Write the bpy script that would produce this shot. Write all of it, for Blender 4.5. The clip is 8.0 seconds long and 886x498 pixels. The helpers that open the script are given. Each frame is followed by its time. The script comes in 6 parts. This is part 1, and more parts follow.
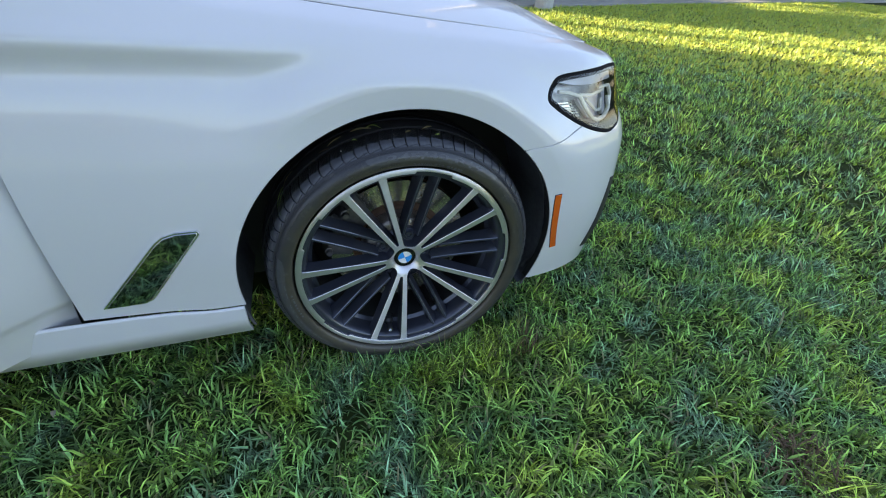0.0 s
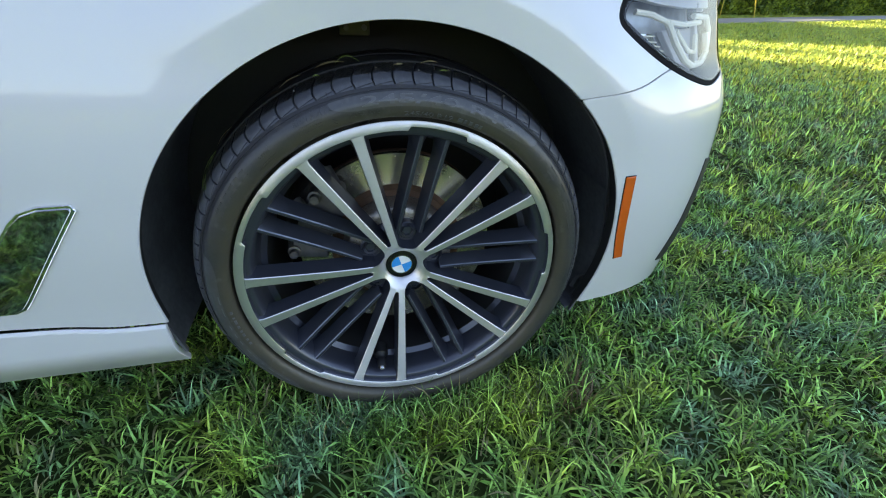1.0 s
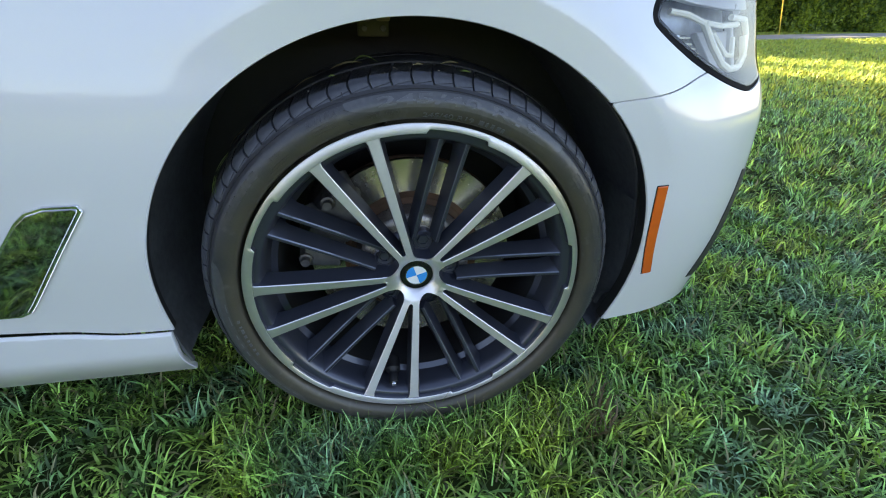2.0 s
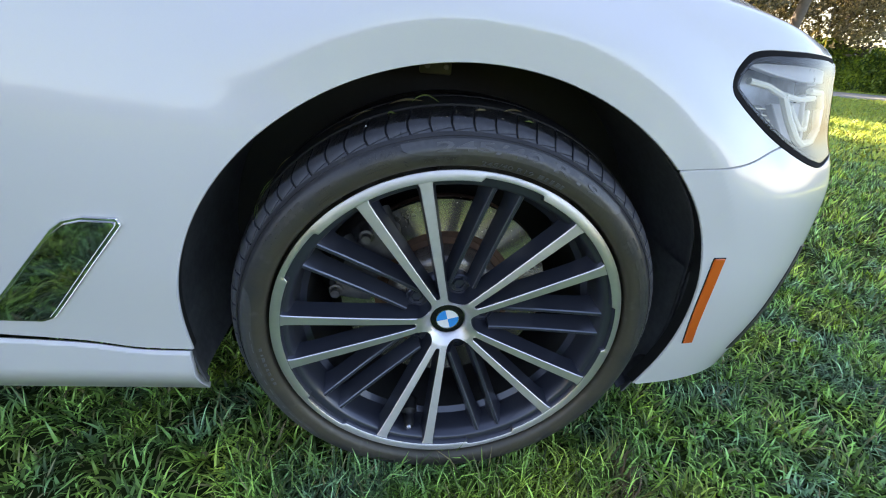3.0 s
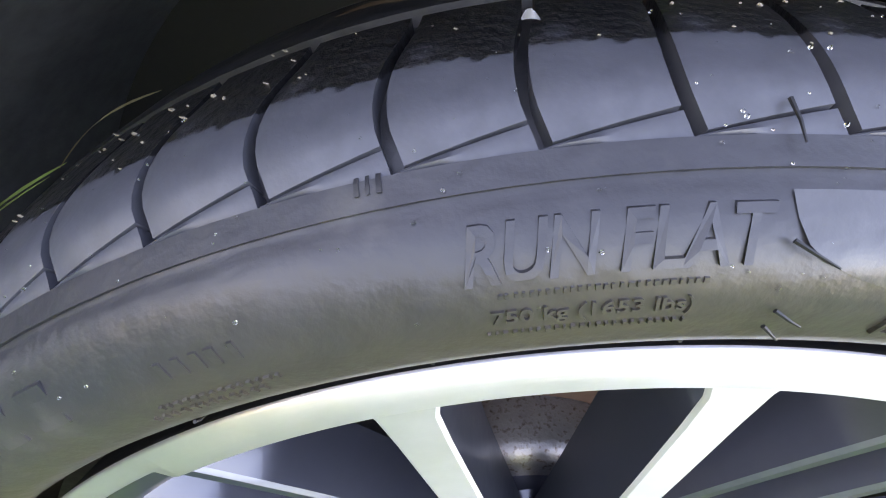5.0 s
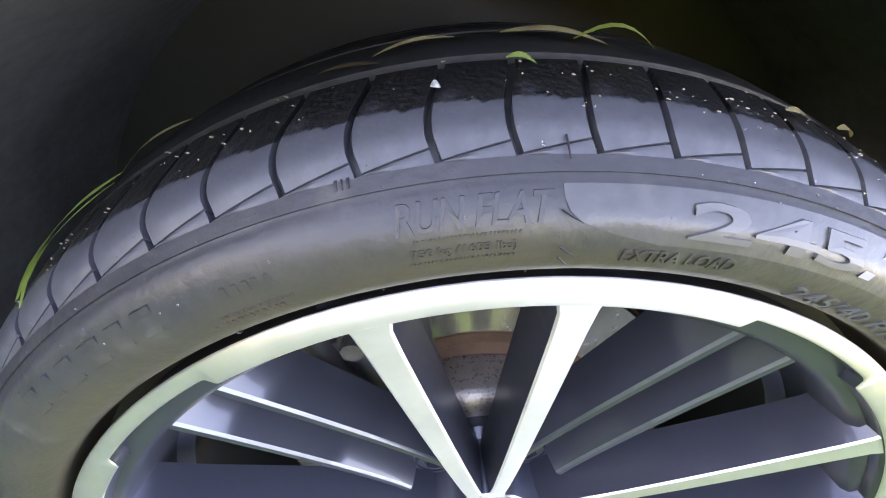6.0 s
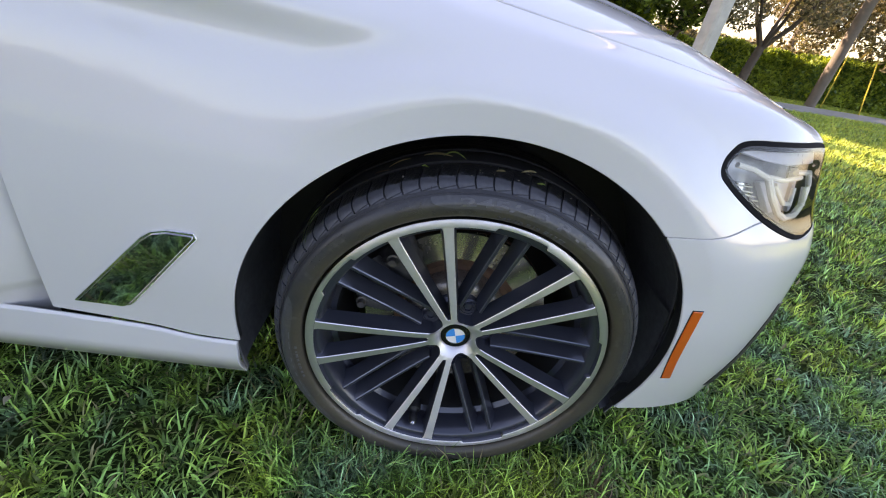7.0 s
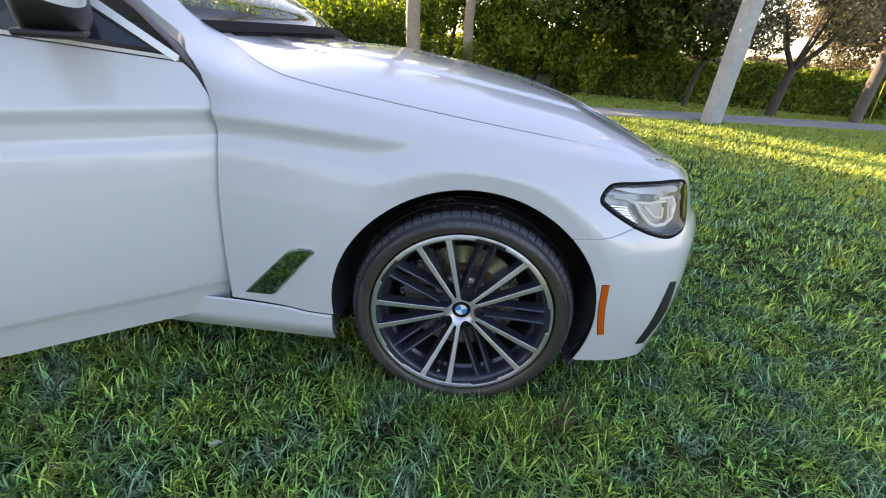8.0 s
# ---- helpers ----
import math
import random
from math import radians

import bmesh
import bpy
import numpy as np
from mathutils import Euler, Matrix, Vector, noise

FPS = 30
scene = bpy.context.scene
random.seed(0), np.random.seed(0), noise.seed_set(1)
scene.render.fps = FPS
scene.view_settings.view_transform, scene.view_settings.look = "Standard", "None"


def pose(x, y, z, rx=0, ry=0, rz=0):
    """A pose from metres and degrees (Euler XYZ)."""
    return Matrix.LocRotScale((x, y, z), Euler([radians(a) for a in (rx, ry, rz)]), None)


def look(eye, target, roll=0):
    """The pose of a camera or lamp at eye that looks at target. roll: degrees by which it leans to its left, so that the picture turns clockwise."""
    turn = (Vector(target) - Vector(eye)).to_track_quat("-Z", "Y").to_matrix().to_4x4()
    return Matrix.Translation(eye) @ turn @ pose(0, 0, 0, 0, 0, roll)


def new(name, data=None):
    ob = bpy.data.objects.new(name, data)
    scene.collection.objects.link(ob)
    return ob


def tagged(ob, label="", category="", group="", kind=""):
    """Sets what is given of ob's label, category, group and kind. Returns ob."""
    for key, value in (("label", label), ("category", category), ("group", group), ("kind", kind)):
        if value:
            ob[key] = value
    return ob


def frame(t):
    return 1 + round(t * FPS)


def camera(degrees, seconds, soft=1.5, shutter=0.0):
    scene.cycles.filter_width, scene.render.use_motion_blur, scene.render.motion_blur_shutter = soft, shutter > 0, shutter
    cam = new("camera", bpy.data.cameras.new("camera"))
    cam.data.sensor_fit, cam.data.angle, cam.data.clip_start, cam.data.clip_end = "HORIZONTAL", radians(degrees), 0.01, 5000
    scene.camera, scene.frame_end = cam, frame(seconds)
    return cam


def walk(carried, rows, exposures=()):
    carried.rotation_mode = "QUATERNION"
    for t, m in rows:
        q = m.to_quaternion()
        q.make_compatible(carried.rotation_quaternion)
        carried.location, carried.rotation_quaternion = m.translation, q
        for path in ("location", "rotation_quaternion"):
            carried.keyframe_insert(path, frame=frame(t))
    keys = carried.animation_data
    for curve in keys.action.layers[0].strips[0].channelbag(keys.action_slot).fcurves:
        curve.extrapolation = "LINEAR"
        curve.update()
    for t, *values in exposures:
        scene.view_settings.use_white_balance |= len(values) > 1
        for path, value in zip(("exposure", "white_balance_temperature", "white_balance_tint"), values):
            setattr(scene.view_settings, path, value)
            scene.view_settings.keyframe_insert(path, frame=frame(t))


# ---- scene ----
cam = camera(92.6, 8.0, soft=1.1)
PATH = [
    (0, (-0.181, -0.776, 0.966), (0.35, 0.76, -0.201), 3.3),
    (0.5, (-0.081, -0.624, 0.817), (0.345, 0.975, -0.305), 2.0),
    (1, (-0.053, -0.563, 0.748), (0.301, 1.092, -0.317), 1.0),
    (1.5, (-0.053, -0.546, 0.721), (0.267, 1.138, -0.308), 0.8),
    (1.7, (-0.049, -0.541, 0.721), (0.244, 1.152, -0.303), 0.5),
    (3, (-0.087, -0.485, 0.748), (0.149, 1.259, -0.203), 6.4),
    (3.5, (-0.135, -0.327, 0.721), (0.111, 1.412, -0.236), 16.3),
    (4, (-0.155, -0.168, 0.661), (0.105, 1.537, -0.351), 18.8),
    (4.2, (-0.157, -0.129, 0.643), (0.094, 1.58, -0.365), 19.5),
    (5.3, (-0.137, -0.061, 0.627), (0.24, 1.601, -0.422), 20.8),
    (5.5, (-0.134, -0.063, 0.625), (0.272, 1.598, -0.413), 21.3),
    (6, (-0.14, -0.119, 0.657), (0.269, 1.547, -0.371), 20.2),
    (6.5, (-0.131, -0.311, 0.743), (0.171, 1.388, -0.268), 16.2),
    (7, (-0.106, -0.537, 0.852), (0.064, 1.182, -0.156), 11.1),
    (7.5, (-0.075, -0.74, 0.952), (-0.026, 1.02, 0.003), 6.6),
    (8, (-0.029, -0.996, 1.033), (-0.091, 0.8, 0.155), 5.1),
]
EXPOSURES = [(0.0, 1.86, 6950, 18), (0.5, 2.02, 7200, 17), (1.7, 2.17, 7200, 19), (3.0, 2.15, 7200, 22), (3.6, 2.12, 7150, 23), (4.2, 3.15, 7350, 27), (5.3, 3.85, 8450, 35), (5.7, 3.85, 8450, 35), (6.0, 4.0, 8350, 35), (6.3, 2.8, 8050, 33), (6.6, 2.33, 7950, 32), (7.1, 2.05, 7800, 30), (7.6, 1.97, 7650, 30), (8.0, 1.88, 7350, 27)]
walk(cam, [(t, look(eye, target, roll)) for t, eye, target, roll in PATH], EXPOSURES)

# ---- light ----
SUN_EL, SUN_AZ = 18.0, -55.0  # height of the sun, and its bearing from +y towards +x
world = bpy.data.worlds.new("sky")
scene.world = world
world.use_nodes = True
wn = world.node_tree.nodes
sky = wn.new("ShaderNodeTexSky")
sky.sky_type, sky.sun_disc = "NISHITA", False
sky.sun_elevation, sky.sun_rotation = radians(SUN_EL), radians(SUN_AZ)
sky.air_density, sky.dust_density, sky.ozone_density = 1.0, 1.2, 1.0
wn["Background"].inputs["Strength"].default_value = 0.15
world.node_tree.links.new(sky.outputs[0], wn["Background"].inputs["Color"])
sun = new("sun", bpy.data.lights.new("sun", "SUN"))
sun.data.energy, sun.data.angle, sun.data.color = 5.0, radians(0.6), (1.0, 0.86, 0.66)
aim = Vector((math.sin(radians(SUN_AZ)) * math.cos(radians(SUN_EL)), math.cos(radians(SUN_AZ)) * math.cos(radians(SUN_EL)), math.sin(radians(SUN_EL))))
sun.matrix_world = look(aim * 50, (0, 0, 0))

# ---- materials ----
def material(name, color, rough=0.5, metal=0.0, spread=0.12, scale=40.0, bump=0.0, coat=0.0, spec=0.5, fine=6.0, coords="Object", rough_var=0.1):
    """A surface with two sizes of variation in colour and gloss, and a fine relief."""
    m = bpy.data.materials.new(name)
    m.use_nodes = True
    n, link = m.node_tree.nodes, m.node_tree.links.new
    b = n["Principled BSDF"]
    tc = n.new("ShaderNodeTexCoord")
    n1, n2 = n.new("ShaderNodeTexNoise"), n.new("ShaderNodeTexNoise")
    n1.inputs["Scale"].default_value, n2.inputs["Scale"].default_value = scale / fine, scale
    n1.inputs["Detail"].default_value, n2.inputs["Detail"].default_value = 3, 5
    for q in (n1, n2):
        link(tc.outputs[coords], q.inputs["Vector"])
    mix = n.new("ShaderNodeMix")
    mix.inputs[0].default_value = 0.5
    link(n1.outputs[0], mix.inputs[2])
    link(n2.outputs[0], mix.inputs[3])
    ramp = n.new("ShaderNodeValToRGB")
    lo = [max(0.0, c * (1 - spread)) for c in color]
    hi = [min(1.0, c * (1 + spread)) for c in color]
    ramp.color_ramp.elements[0].position, ramp.color_ramp.elements[1].position = 0.3, 0.7
    ramp.color_ramp.elements[0].color, ramp.color_ramp.elements[1].color = (*lo, 1), (*hi, 1)
    link(mix.outputs[0], ramp.inputs[0])
    link(ramp.outputs[0], b.inputs["Base Color"])
    rr = n.new("ShaderNodeMapRange")
    rr.inputs["From Min"].default_value, rr.inputs["From Max"].default_value = 0.3, 0.7
    rr.inputs["To Min"].default_value, rr.inputs["To Max"].default_value = max(0.0, rough * (1 - rough_var)), min(1.0, rough * (1 + rough_var))
    link(mix.outputs[0], rr.inputs["Value"])
    link(rr.outputs[0], b.inputs["Roughness"])
    b.inputs["Metallic"].default_value = metal
    b.inputs["Specular IOR Level"].default_value = spec
    b.inputs["Coat Weight"].default_value, b.inputs["Coat Roughness"].default_value = coat, 0.06
    if bump:
        bp = n.new("ShaderNodeBump")
        bp.inputs["Strength"].default_value, bp.inputs["Distance"].default_value = bump, 0.002
        link(n2.outputs[0], bp.inputs["Height"])
        link(bp.outputs[0], b.inputs["Normal"])
    return m


def leafy(name, dark, light, through_=0.35, rough=0.55, scale=3.0, odd=None):
    """Leaves and blades: each its own shade, and light passes through them."""
    m = bpy.data.materials.new(name)
    m.use_nodes = True
    n, link = m.node_tree.nodes, m.node_tree.links.new
    b, out = n["Principled BSDF"], n["Material Output"]
    geo, tc, noise_ = n.new("ShaderNodeNewGeometry"), n.new("ShaderNodeTexCoord"), n.new("ShaderNodeTexNoise")
    noise_.inputs["Scale"].default_value, noise_.inputs["Detail"].default_value = scale, 3
    link(tc.outputs["Object"], noise_.inputs["Vector"])
    add = n.new("ShaderNodeMath")
    add.operation = "MULTIPLY_ADD"
    add.inputs[1].default_value, add.inputs[2].default_value = 0.6, -0.3
    link(geo.outputs["Random Per Island"], add.inputs[0])
    sm = n.new("ShaderNodeMath")
    link(add.outputs[0], sm.inputs[0])
    link(noise_.outputs[0], sm.inputs[1])
    ramp = n.new("ShaderNodeValToRGB")
    ramp.color_ramp.elements[0].position, ramp.color_ramp.elements[1].position = 0.25, 0.8
    ramp.color_ramp.elements[0].color, ramp.color_ramp.elements[1].color = (*dark, 1), (*light, 1)
    link(sm.outputs[0], ramp.inputs[0])
    if odd:
        e = ramp.color_ramp.elements.new(0.90)
        e.color = (*light, 1)
        e = ramp.color_ramp.elements.new(0.94)
        e.color = (*odd, 1)
    link(ramp.outputs[0], b.inputs["Base Color"])
    b.inputs["Roughness"].default_value = rough
    tr, mx = n.new("ShaderNodeBsdfTranslucent"), n.new("ShaderNodeMixShader")
    warm = n.new("ShaderNodeMix")
    warm.data_type, warm.blend_type = "RGBA", "MULTIPLY"
    warm.inputs[0].default_value = 1.0
    warm.inputs[7].default_value = (1.25, 1.1, 0.4, 1)
    link(ramp.outputs[0], warm.inputs[6])
    link(warm.outputs[2], tr.inputs["Color"])
    mx.inputs[0].default_value = through_
    link(b.outputs[0], mx.inputs[1])
    link(tr.outputs[0], mx.inputs[2])
    link(mx.outputs[0], out.inputs["Surface"])
    return m


def ramp_node(n, stops):
    r = n.new("ShaderNodeValToRGB")
    e = r.color_ramp.elements
    e[0].position, e[0].color = stops[0][0], (*stops[0][1], 1)
    e[1].position, e[1].color = stops[-1][0], (*stops[-1][1], 1)
    for pos, c in stops[1:-1]:
        e.new(pos).color = (*c, 1)
    return r


def noise_node(n, link, scale, detail=4, coords="Object"):
    tc, q = n.new("ShaderNodeTexCoord"), n.new("ShaderNodeTexNoise")
    q.inputs["Scale"].default_value, q.inputs["Detail"].default_value = scale, detail
    link(tc.outputs[coords], q.inputs["Vector"])
    return q


def blend(n, link, fac, a, b, mode="MIX"):
    m = n.new("ShaderNodeMix")
    m.data_type, m.blend_type = "RGBA", mode
    for src, slot in ((fac, 0), (a, 6), (b, 7)):
        if isinstance(src, (int, float)):
            m.inputs[slot].default_value = src
        elif isinstance(src, tuple):
            m.inputs[slot].default_value = (*src, 1)
        else:
            link(src, m.inputs[slot])
    return m.outputs[2]


def lawn(name, hues=((0.36, (0.20, 0.365, 0.19)), (0.47, (0.195, 0.385, 0.095)), (0.56, (0.245, 0.425, 0.085)), (0.68, (0.35, 0.48, 0.08))), shades=((0.0, (0.15, 0.15, 0.15)), (0.45, (0.55, 0.55, 0.55)), (0.75, (1.3, 1.3, 1.3)), (0.92, (2.2, 2.15, 2.25)), (1.0, (2.9, 2.8, 3.0))), dry=0.94):
    """Grass in patches of blue-green, yellow-green and dead brown, every blade its own shade."""
    m = bpy.data.materials.new(name)
    m.use_nodes = True
    n, link = m.node_tree.nodes, m.node_tree.links.new
    b, out = n["Principled BSDF"], n["Material Output"]
    rnd = n.new("ShaderNodeNewGeometry").outputs["Random Per Island"]
    hue = ramp_node(n, list(hues))
    link(noise_node(n, link, 6.5, 3).outputs[0], hue.inputs[0])
    shade = ramp_node(n, list(shades))
    link(rnd, shade.inputs[0])
    col = blend(n, link, 1.0, hue.outputs[0], shade.outputs[0], "MULTIPLY")
    dead = ramp_node(n, [(0.62, (0, 0, 0)), (0.72, (1, 1, 1))])
    link(noise_node(n, link, 4.3, 5).outputs[0], dead.inputs[0])
    some = ramp_node(n, [(0.45, (1, 1, 1)), (0.55, (0, 0, 0)), (0.945, (0, 0, 0)), (0.95, (1, 1, 1))])
    frac = n.new("ShaderNodeMath")
    frac.operation = "FRACT"
    mul = n.new("ShaderNodeMath")
    mul.operation = "MULTIPLY"
    mul.inputs[1].default_value = 7.31
    link(rnd, mul.inputs[0])
    link(mul.outputs[0], frac.inputs[0])
    link(frac.outputs[0], some.inputs[0])
    straw = ramp_node(n, [(dry, (0, 0, 0)), (min(1.0, dry + 0.015), (0.85, 0.85, 0.85))])
    link(frac.outputs[0], straw.inputs[0])
    col = blend(n, link, blend(n, link, 1.0, dead.outputs[0], some.outputs[0], "MULTIPLY"), col, (0.135, 0.095, 0.05))
    col = blend(n, link, straw.outputs[0], col, (0.33, 0.28, 0.15))
    link(col, b.inputs["Base Color"])
    b.inputs["Roughness"].default_value, b.inputs["Specular IOR Level"].default_value = 0.42, 0.3
    tr, mx = n.new("ShaderNodeBsdfTranslucent"), n.new("ShaderNodeMixShader")
    link(blend(n, link, 1.0, col, (1.3, 1.1, 0.35), "MULTIPLY"), tr.inputs["Color"])
    mx.inputs[0].default_value = 0.15
    link(b.outputs[0], mx.inputs[1])
    link(tr.outputs[0], mx.inputs[2])
    link(mx.outputs[0], out.inputs["Surface"])
    return m


def speckled(name, base, spot, scale, cut, rough, metal):
    """Metal with flecks of rust."""
    m = material(name, base, rough, metal, 0.2, scale, bump=0.4)
    n, link = m.node_tree.nodes, m.node_tree.links.new
    b = n["Principled BSDF"]
    k = ramp_node(n, [(cut - 0.07, (0, 0, 0)), (cut + 0.09, (1, 1, 1))])
    link(noise_node(n, link, scale, 8).outputs[0], k.inputs[0])
    old = b.inputs["Base Color"].links[0].from_socket
    link(blend(n, link, k.outputs[0], old, spot), b.inputs["Base Color"])
    return m


def radius_node(n, link):
    """Distance from the axle."""
    tc, sep, cmb, ln = n.new("ShaderNodeTexCoord"), n.new("ShaderNodeSeparateXYZ"), n.new("ShaderNodeCombineXYZ"), n.new("ShaderNodeVectorMath")
    ln.operation = "LENGTH"
    link(tc.outputs["Object"], sep.inputs[0])
    link(sep.outputs[0], cmb.inputs[0])
    link(sep.outputs[2], cmb.inputs[2])
    link(cmb.outputs[0], ln.inputs[0])
    return ln.outputs["Value"]


def spread_node(n, link, value, lo, hi, to_lo=0.0, to_hi=1.0):
    q = n.new("ShaderNodeMapRange")
    for k, v in (("From Min", lo), ("From Max", hi), ("To Min", to_lo), ("To Max", to_hi)):
        q.inputs[k].default_value = v
    link(value, q.inputs["Value"])
    return q.outputs[0]


def tread_rubber(name):
    """Dusty grey shoulder that turns wet and black where the tread meets the ground."""
    m = material(name, (0.060, 0.062, 0.075), 0.42, 0.0, 0.3, 220, bump=0.25)
    n, link = m.node_tree.nodes, m.node_tree.links.new
    b = n["Principled BSDF"]
    add = n.new("ShaderNodeMath")
    link(radius_node(n, link), add.inputs[0])
    link(spread_node(n, link, noise_node(n, link, 90, 3).outputs[0], 0.3, 0.7, -0.0013, 0.0013), add.inputs[1])
    drift = n.new("ShaderNodeMath")
    link(add.outputs[0], drift.inputs[0])
    link(spread_node(n, link, noise_node(n, link, 11, 2).outputs[0], 0.35, 0.65, -0.0035, 0.0015), drift.inputs[1])
    wet_ = spread_node(n, link, drift.outputs[0], 0.3150, 0.3153)
    dried = spread_node(n, link, noise_node(n, link, 48, 6).outputs[0], 0.52, 0.66, 1.0, 0.35)
    mul = n.new("ShaderNodeMath")
    mul.operation = "MULTIPLY"
    link(wet_, mul.inputs[0])
    link(dried, mul.inputs[1])
    wet = mul.outputs[0]
    dry = b.inputs["Base Color"].links[0].from_socket
    link(blend(n, link, wet, dry, (0.010, 0.010, 0.011)), b.inputs["Base Color"])
    old = b.inputs["Roughness"].links[0].from_socket
    mix = n.new("ShaderNodeMix")
    link(wet, mix.inputs[0])
    link(old, mix.inputs[2])
    mix.inputs[3].default_value = 0.36
    link(mix.outputs[0], b.inputs["Roughness"])
    beads = n.new("ShaderNodeBump")
    beads.inputs["Distance"].default_value = 0.0025
    link(noise_node(n, link, 260, 4).outputs[0], beads.inputs["Height"])
    link(spread_node(n, link, wet, 0.0, 1.0, 0.06, 0.55), beads.inputs["Strength"])
    link(beads.outputs[0], b.inputs["Normal"])
    return m


def side_rubber(name, base=(0.031, 0.031, 0.036), rough=0.37):
    """Sidewall rubber with a film of brown dust towards the rim."""
    m = material(name, base, rough, 0.0, 0.22, 180, bump=0.2)
    n, link = m.node_tree.nodes, m.node_tree.links.new
    b = n["Principled BSDF"]
    add = n.new("ShaderNodeMath")
    link(radius_node(n, link), add.inputs[0])
    link(spread_node(n, link, noise_node(n, link, 22, 4).outputs[0], 0.3, 0.7, -0.007, 0.007), add.inputs[1])
    dust = spread_node(n, link, add.outputs[0], 0.290, 0.271, 0.0, 0.66)
    old = b.inputs["Base Color"].links[0].from_socket
    film = blend(n, link, dust, old, (0.078, 0.066, 0.044))
    # pale scuffs along the wall
    scuff = ramp_node(n, [(0.60, (0, 0, 0)), (0.72, (0.35, 0.35, 0.35))])
    link(noise_node(n, link, 55, 7).outputs[0], scuff.inputs[0])
    link(blend(n, link, scuff.outputs[0], film, (0.11, 0.105, 0.095)), b.inputs["Base Color"])
    return m


def turned_metal(name, color=(0.80, 0.77, 0.81), rough=0.40, aniso=0.85, spread=0.05):
    """Metal turned on a lathe: fine rings round the axle, which stretch every highlight along the radius."""
    m = material(name, color, rough, 0.86, spread, 150)
    n, link = m.node_tree.nodes, m.node_tree.links.new
    b = n["Principled BSDF"]
    tc, flat, turn, sub = n.new("ShaderNodeTexCoord"), n.new("ShaderNodeVectorMath"), n.new("ShaderNodeVectorTransform"), n.new("ShaderNodeVectorMath")
    flat.operation, sub.operation = "MULTIPLY", "NORMALIZE"
    flat.inputs[1].default_value = (1, 0, 1)
    link(tc.outputs["Object"], flat.inputs[0])
    turn.vector_type, turn.convert_from, turn.convert_to = "VECTOR", "OBJECT", "WORLD"
    link(flat.outputs[0], turn.inputs[0])
    link(turn.outputs[0], sub.inputs[0])
    b.inputs["Anisotropic"].default_value = aniso
    link(sub.outputs[0], b.inputs["Tangent"])
    wave = n.new("ShaderNodeTexNoise")
    wave.noise_dimensions = "1D"
    wave.inputs["Scale"].default_value, wave.inputs["Detail"].default_value = 900, 2
    link(radius_node(n, link), wave.inputs["W"])
    bp = n.new("ShaderNodeBump")
    bp.inputs["Strength"].default_value, bp.inputs["Distance"].default_value = 0.12, 0.0006
    link(wave.outputs[0], bp.inputs["Height"])
    link(bp.outputs[0], b.inputs["Normal"])
    return m


PAINT = material("white_car_paint", (0.64, 0.634, 0.662), 0.32, 0.0, 0.02, 900, coat=1.0, fine=400)
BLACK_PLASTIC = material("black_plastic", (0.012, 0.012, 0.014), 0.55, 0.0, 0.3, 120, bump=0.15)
LINER = material("felt_liner", (0.088, 0.092, 0.105), 0.75, 0.0, 0.4, 90, bump=0.4)
GLOSS_BLACK = material("gloss_black", (0.008, 0.008, 0.009), 0.08, 0.0, 0.2, 60)
RUBBER_RAISED = material("raised_rubber", (0.085, 0.085, 0.094), 0.40, 0.0, 0.25, 80, bump=0.1)
GUNMETAL = material("gunmetal_wheel_paint", (0.054, 0.059, 0.082), 0.33, 0.5, 0.05, 200, coat=0.45)
# near-black for the deep part of the rim behind the spokes
BARREL = material("dusty_black_barrel", (0.016, 0.016, 0.018), 0.6, 0.0, 0.4, 40, bump=0.1)
# paler gunmetal: the sky's highlight on spoke edges, put into the colour
EDGE_HIGHLIGHT = material("worn_gunmetal_edge", (0.16, 0.175, 0.22), 0.45, 0.85, 0.15, 200, coat=0.2)
MACHINED = turned_metal("machined_aluminium")
CHROME = material("chrome", (0.75, 0.76, 0.78), 0.08, 1.0, 0.03, 80)
DISC_STEEL = turned_metal("brake_disc_steel", (0.46, 0.43, 0.38), 0.26, 0.6, 0.12)
RUST = material("rusty_steel", (0.16, 0.09, 0.06), 0.7, 0.4, 0.45, 60, bump=0.5)
CAST = material("dirty_cast_metal", (0.13, 0.125, 0.125), 0.55, 0.6, 0.5, 70, bump=0.5)
AMBER = material("amber_reflector", (0.66, 0.105, 0.008), 0.25, 0.0, 0.08, 90, coat=0.8)
BLUE = material("blue_enamel", (0.015, 0.28, 0.72), 0.2, 0.0, 0.05, 90, coat=1.0)
WHITE = material("white_enamel", (0.8, 0.8, 0.8), 0.2, 0.0, 0.03, 90, coat=1.0)
SILVER = material("silver_trim", (0.6, 0.61, 0.63), 0.25, 0.9, 0.05, 90)
SOIL = material("thatch_under_grass", (0.026, 0.038, 0.011), 0.95, 0.0, 0.6, 14, bump=0.6, spec=0.05)
CONCRETE = material("concrete", (0.32, 0.315, 0.30), 0.85, 0.0, 0.18, 8, bump=0.3)
BARK = material("bark", (0.085, 0.066, 0.052), 0.9, 0.0, 0.4, 12, bump=0.8)
PALE_BARK = material("pale_palm_bark", (0.37, 0.29, 0.21), 0.9, 0.0, 0.25, 12, bump=0.6)
INTERIOR = material("dark_interior", (0.02, 0.02, 0.022), 0.7, 0.0, 0.3, 20)
STRAW = material("dry_grass_stem", (0.45, 0.38, 0.2), 0.7, 0.0, 0.2, 60)
GRASS = lawn("grass_blades")
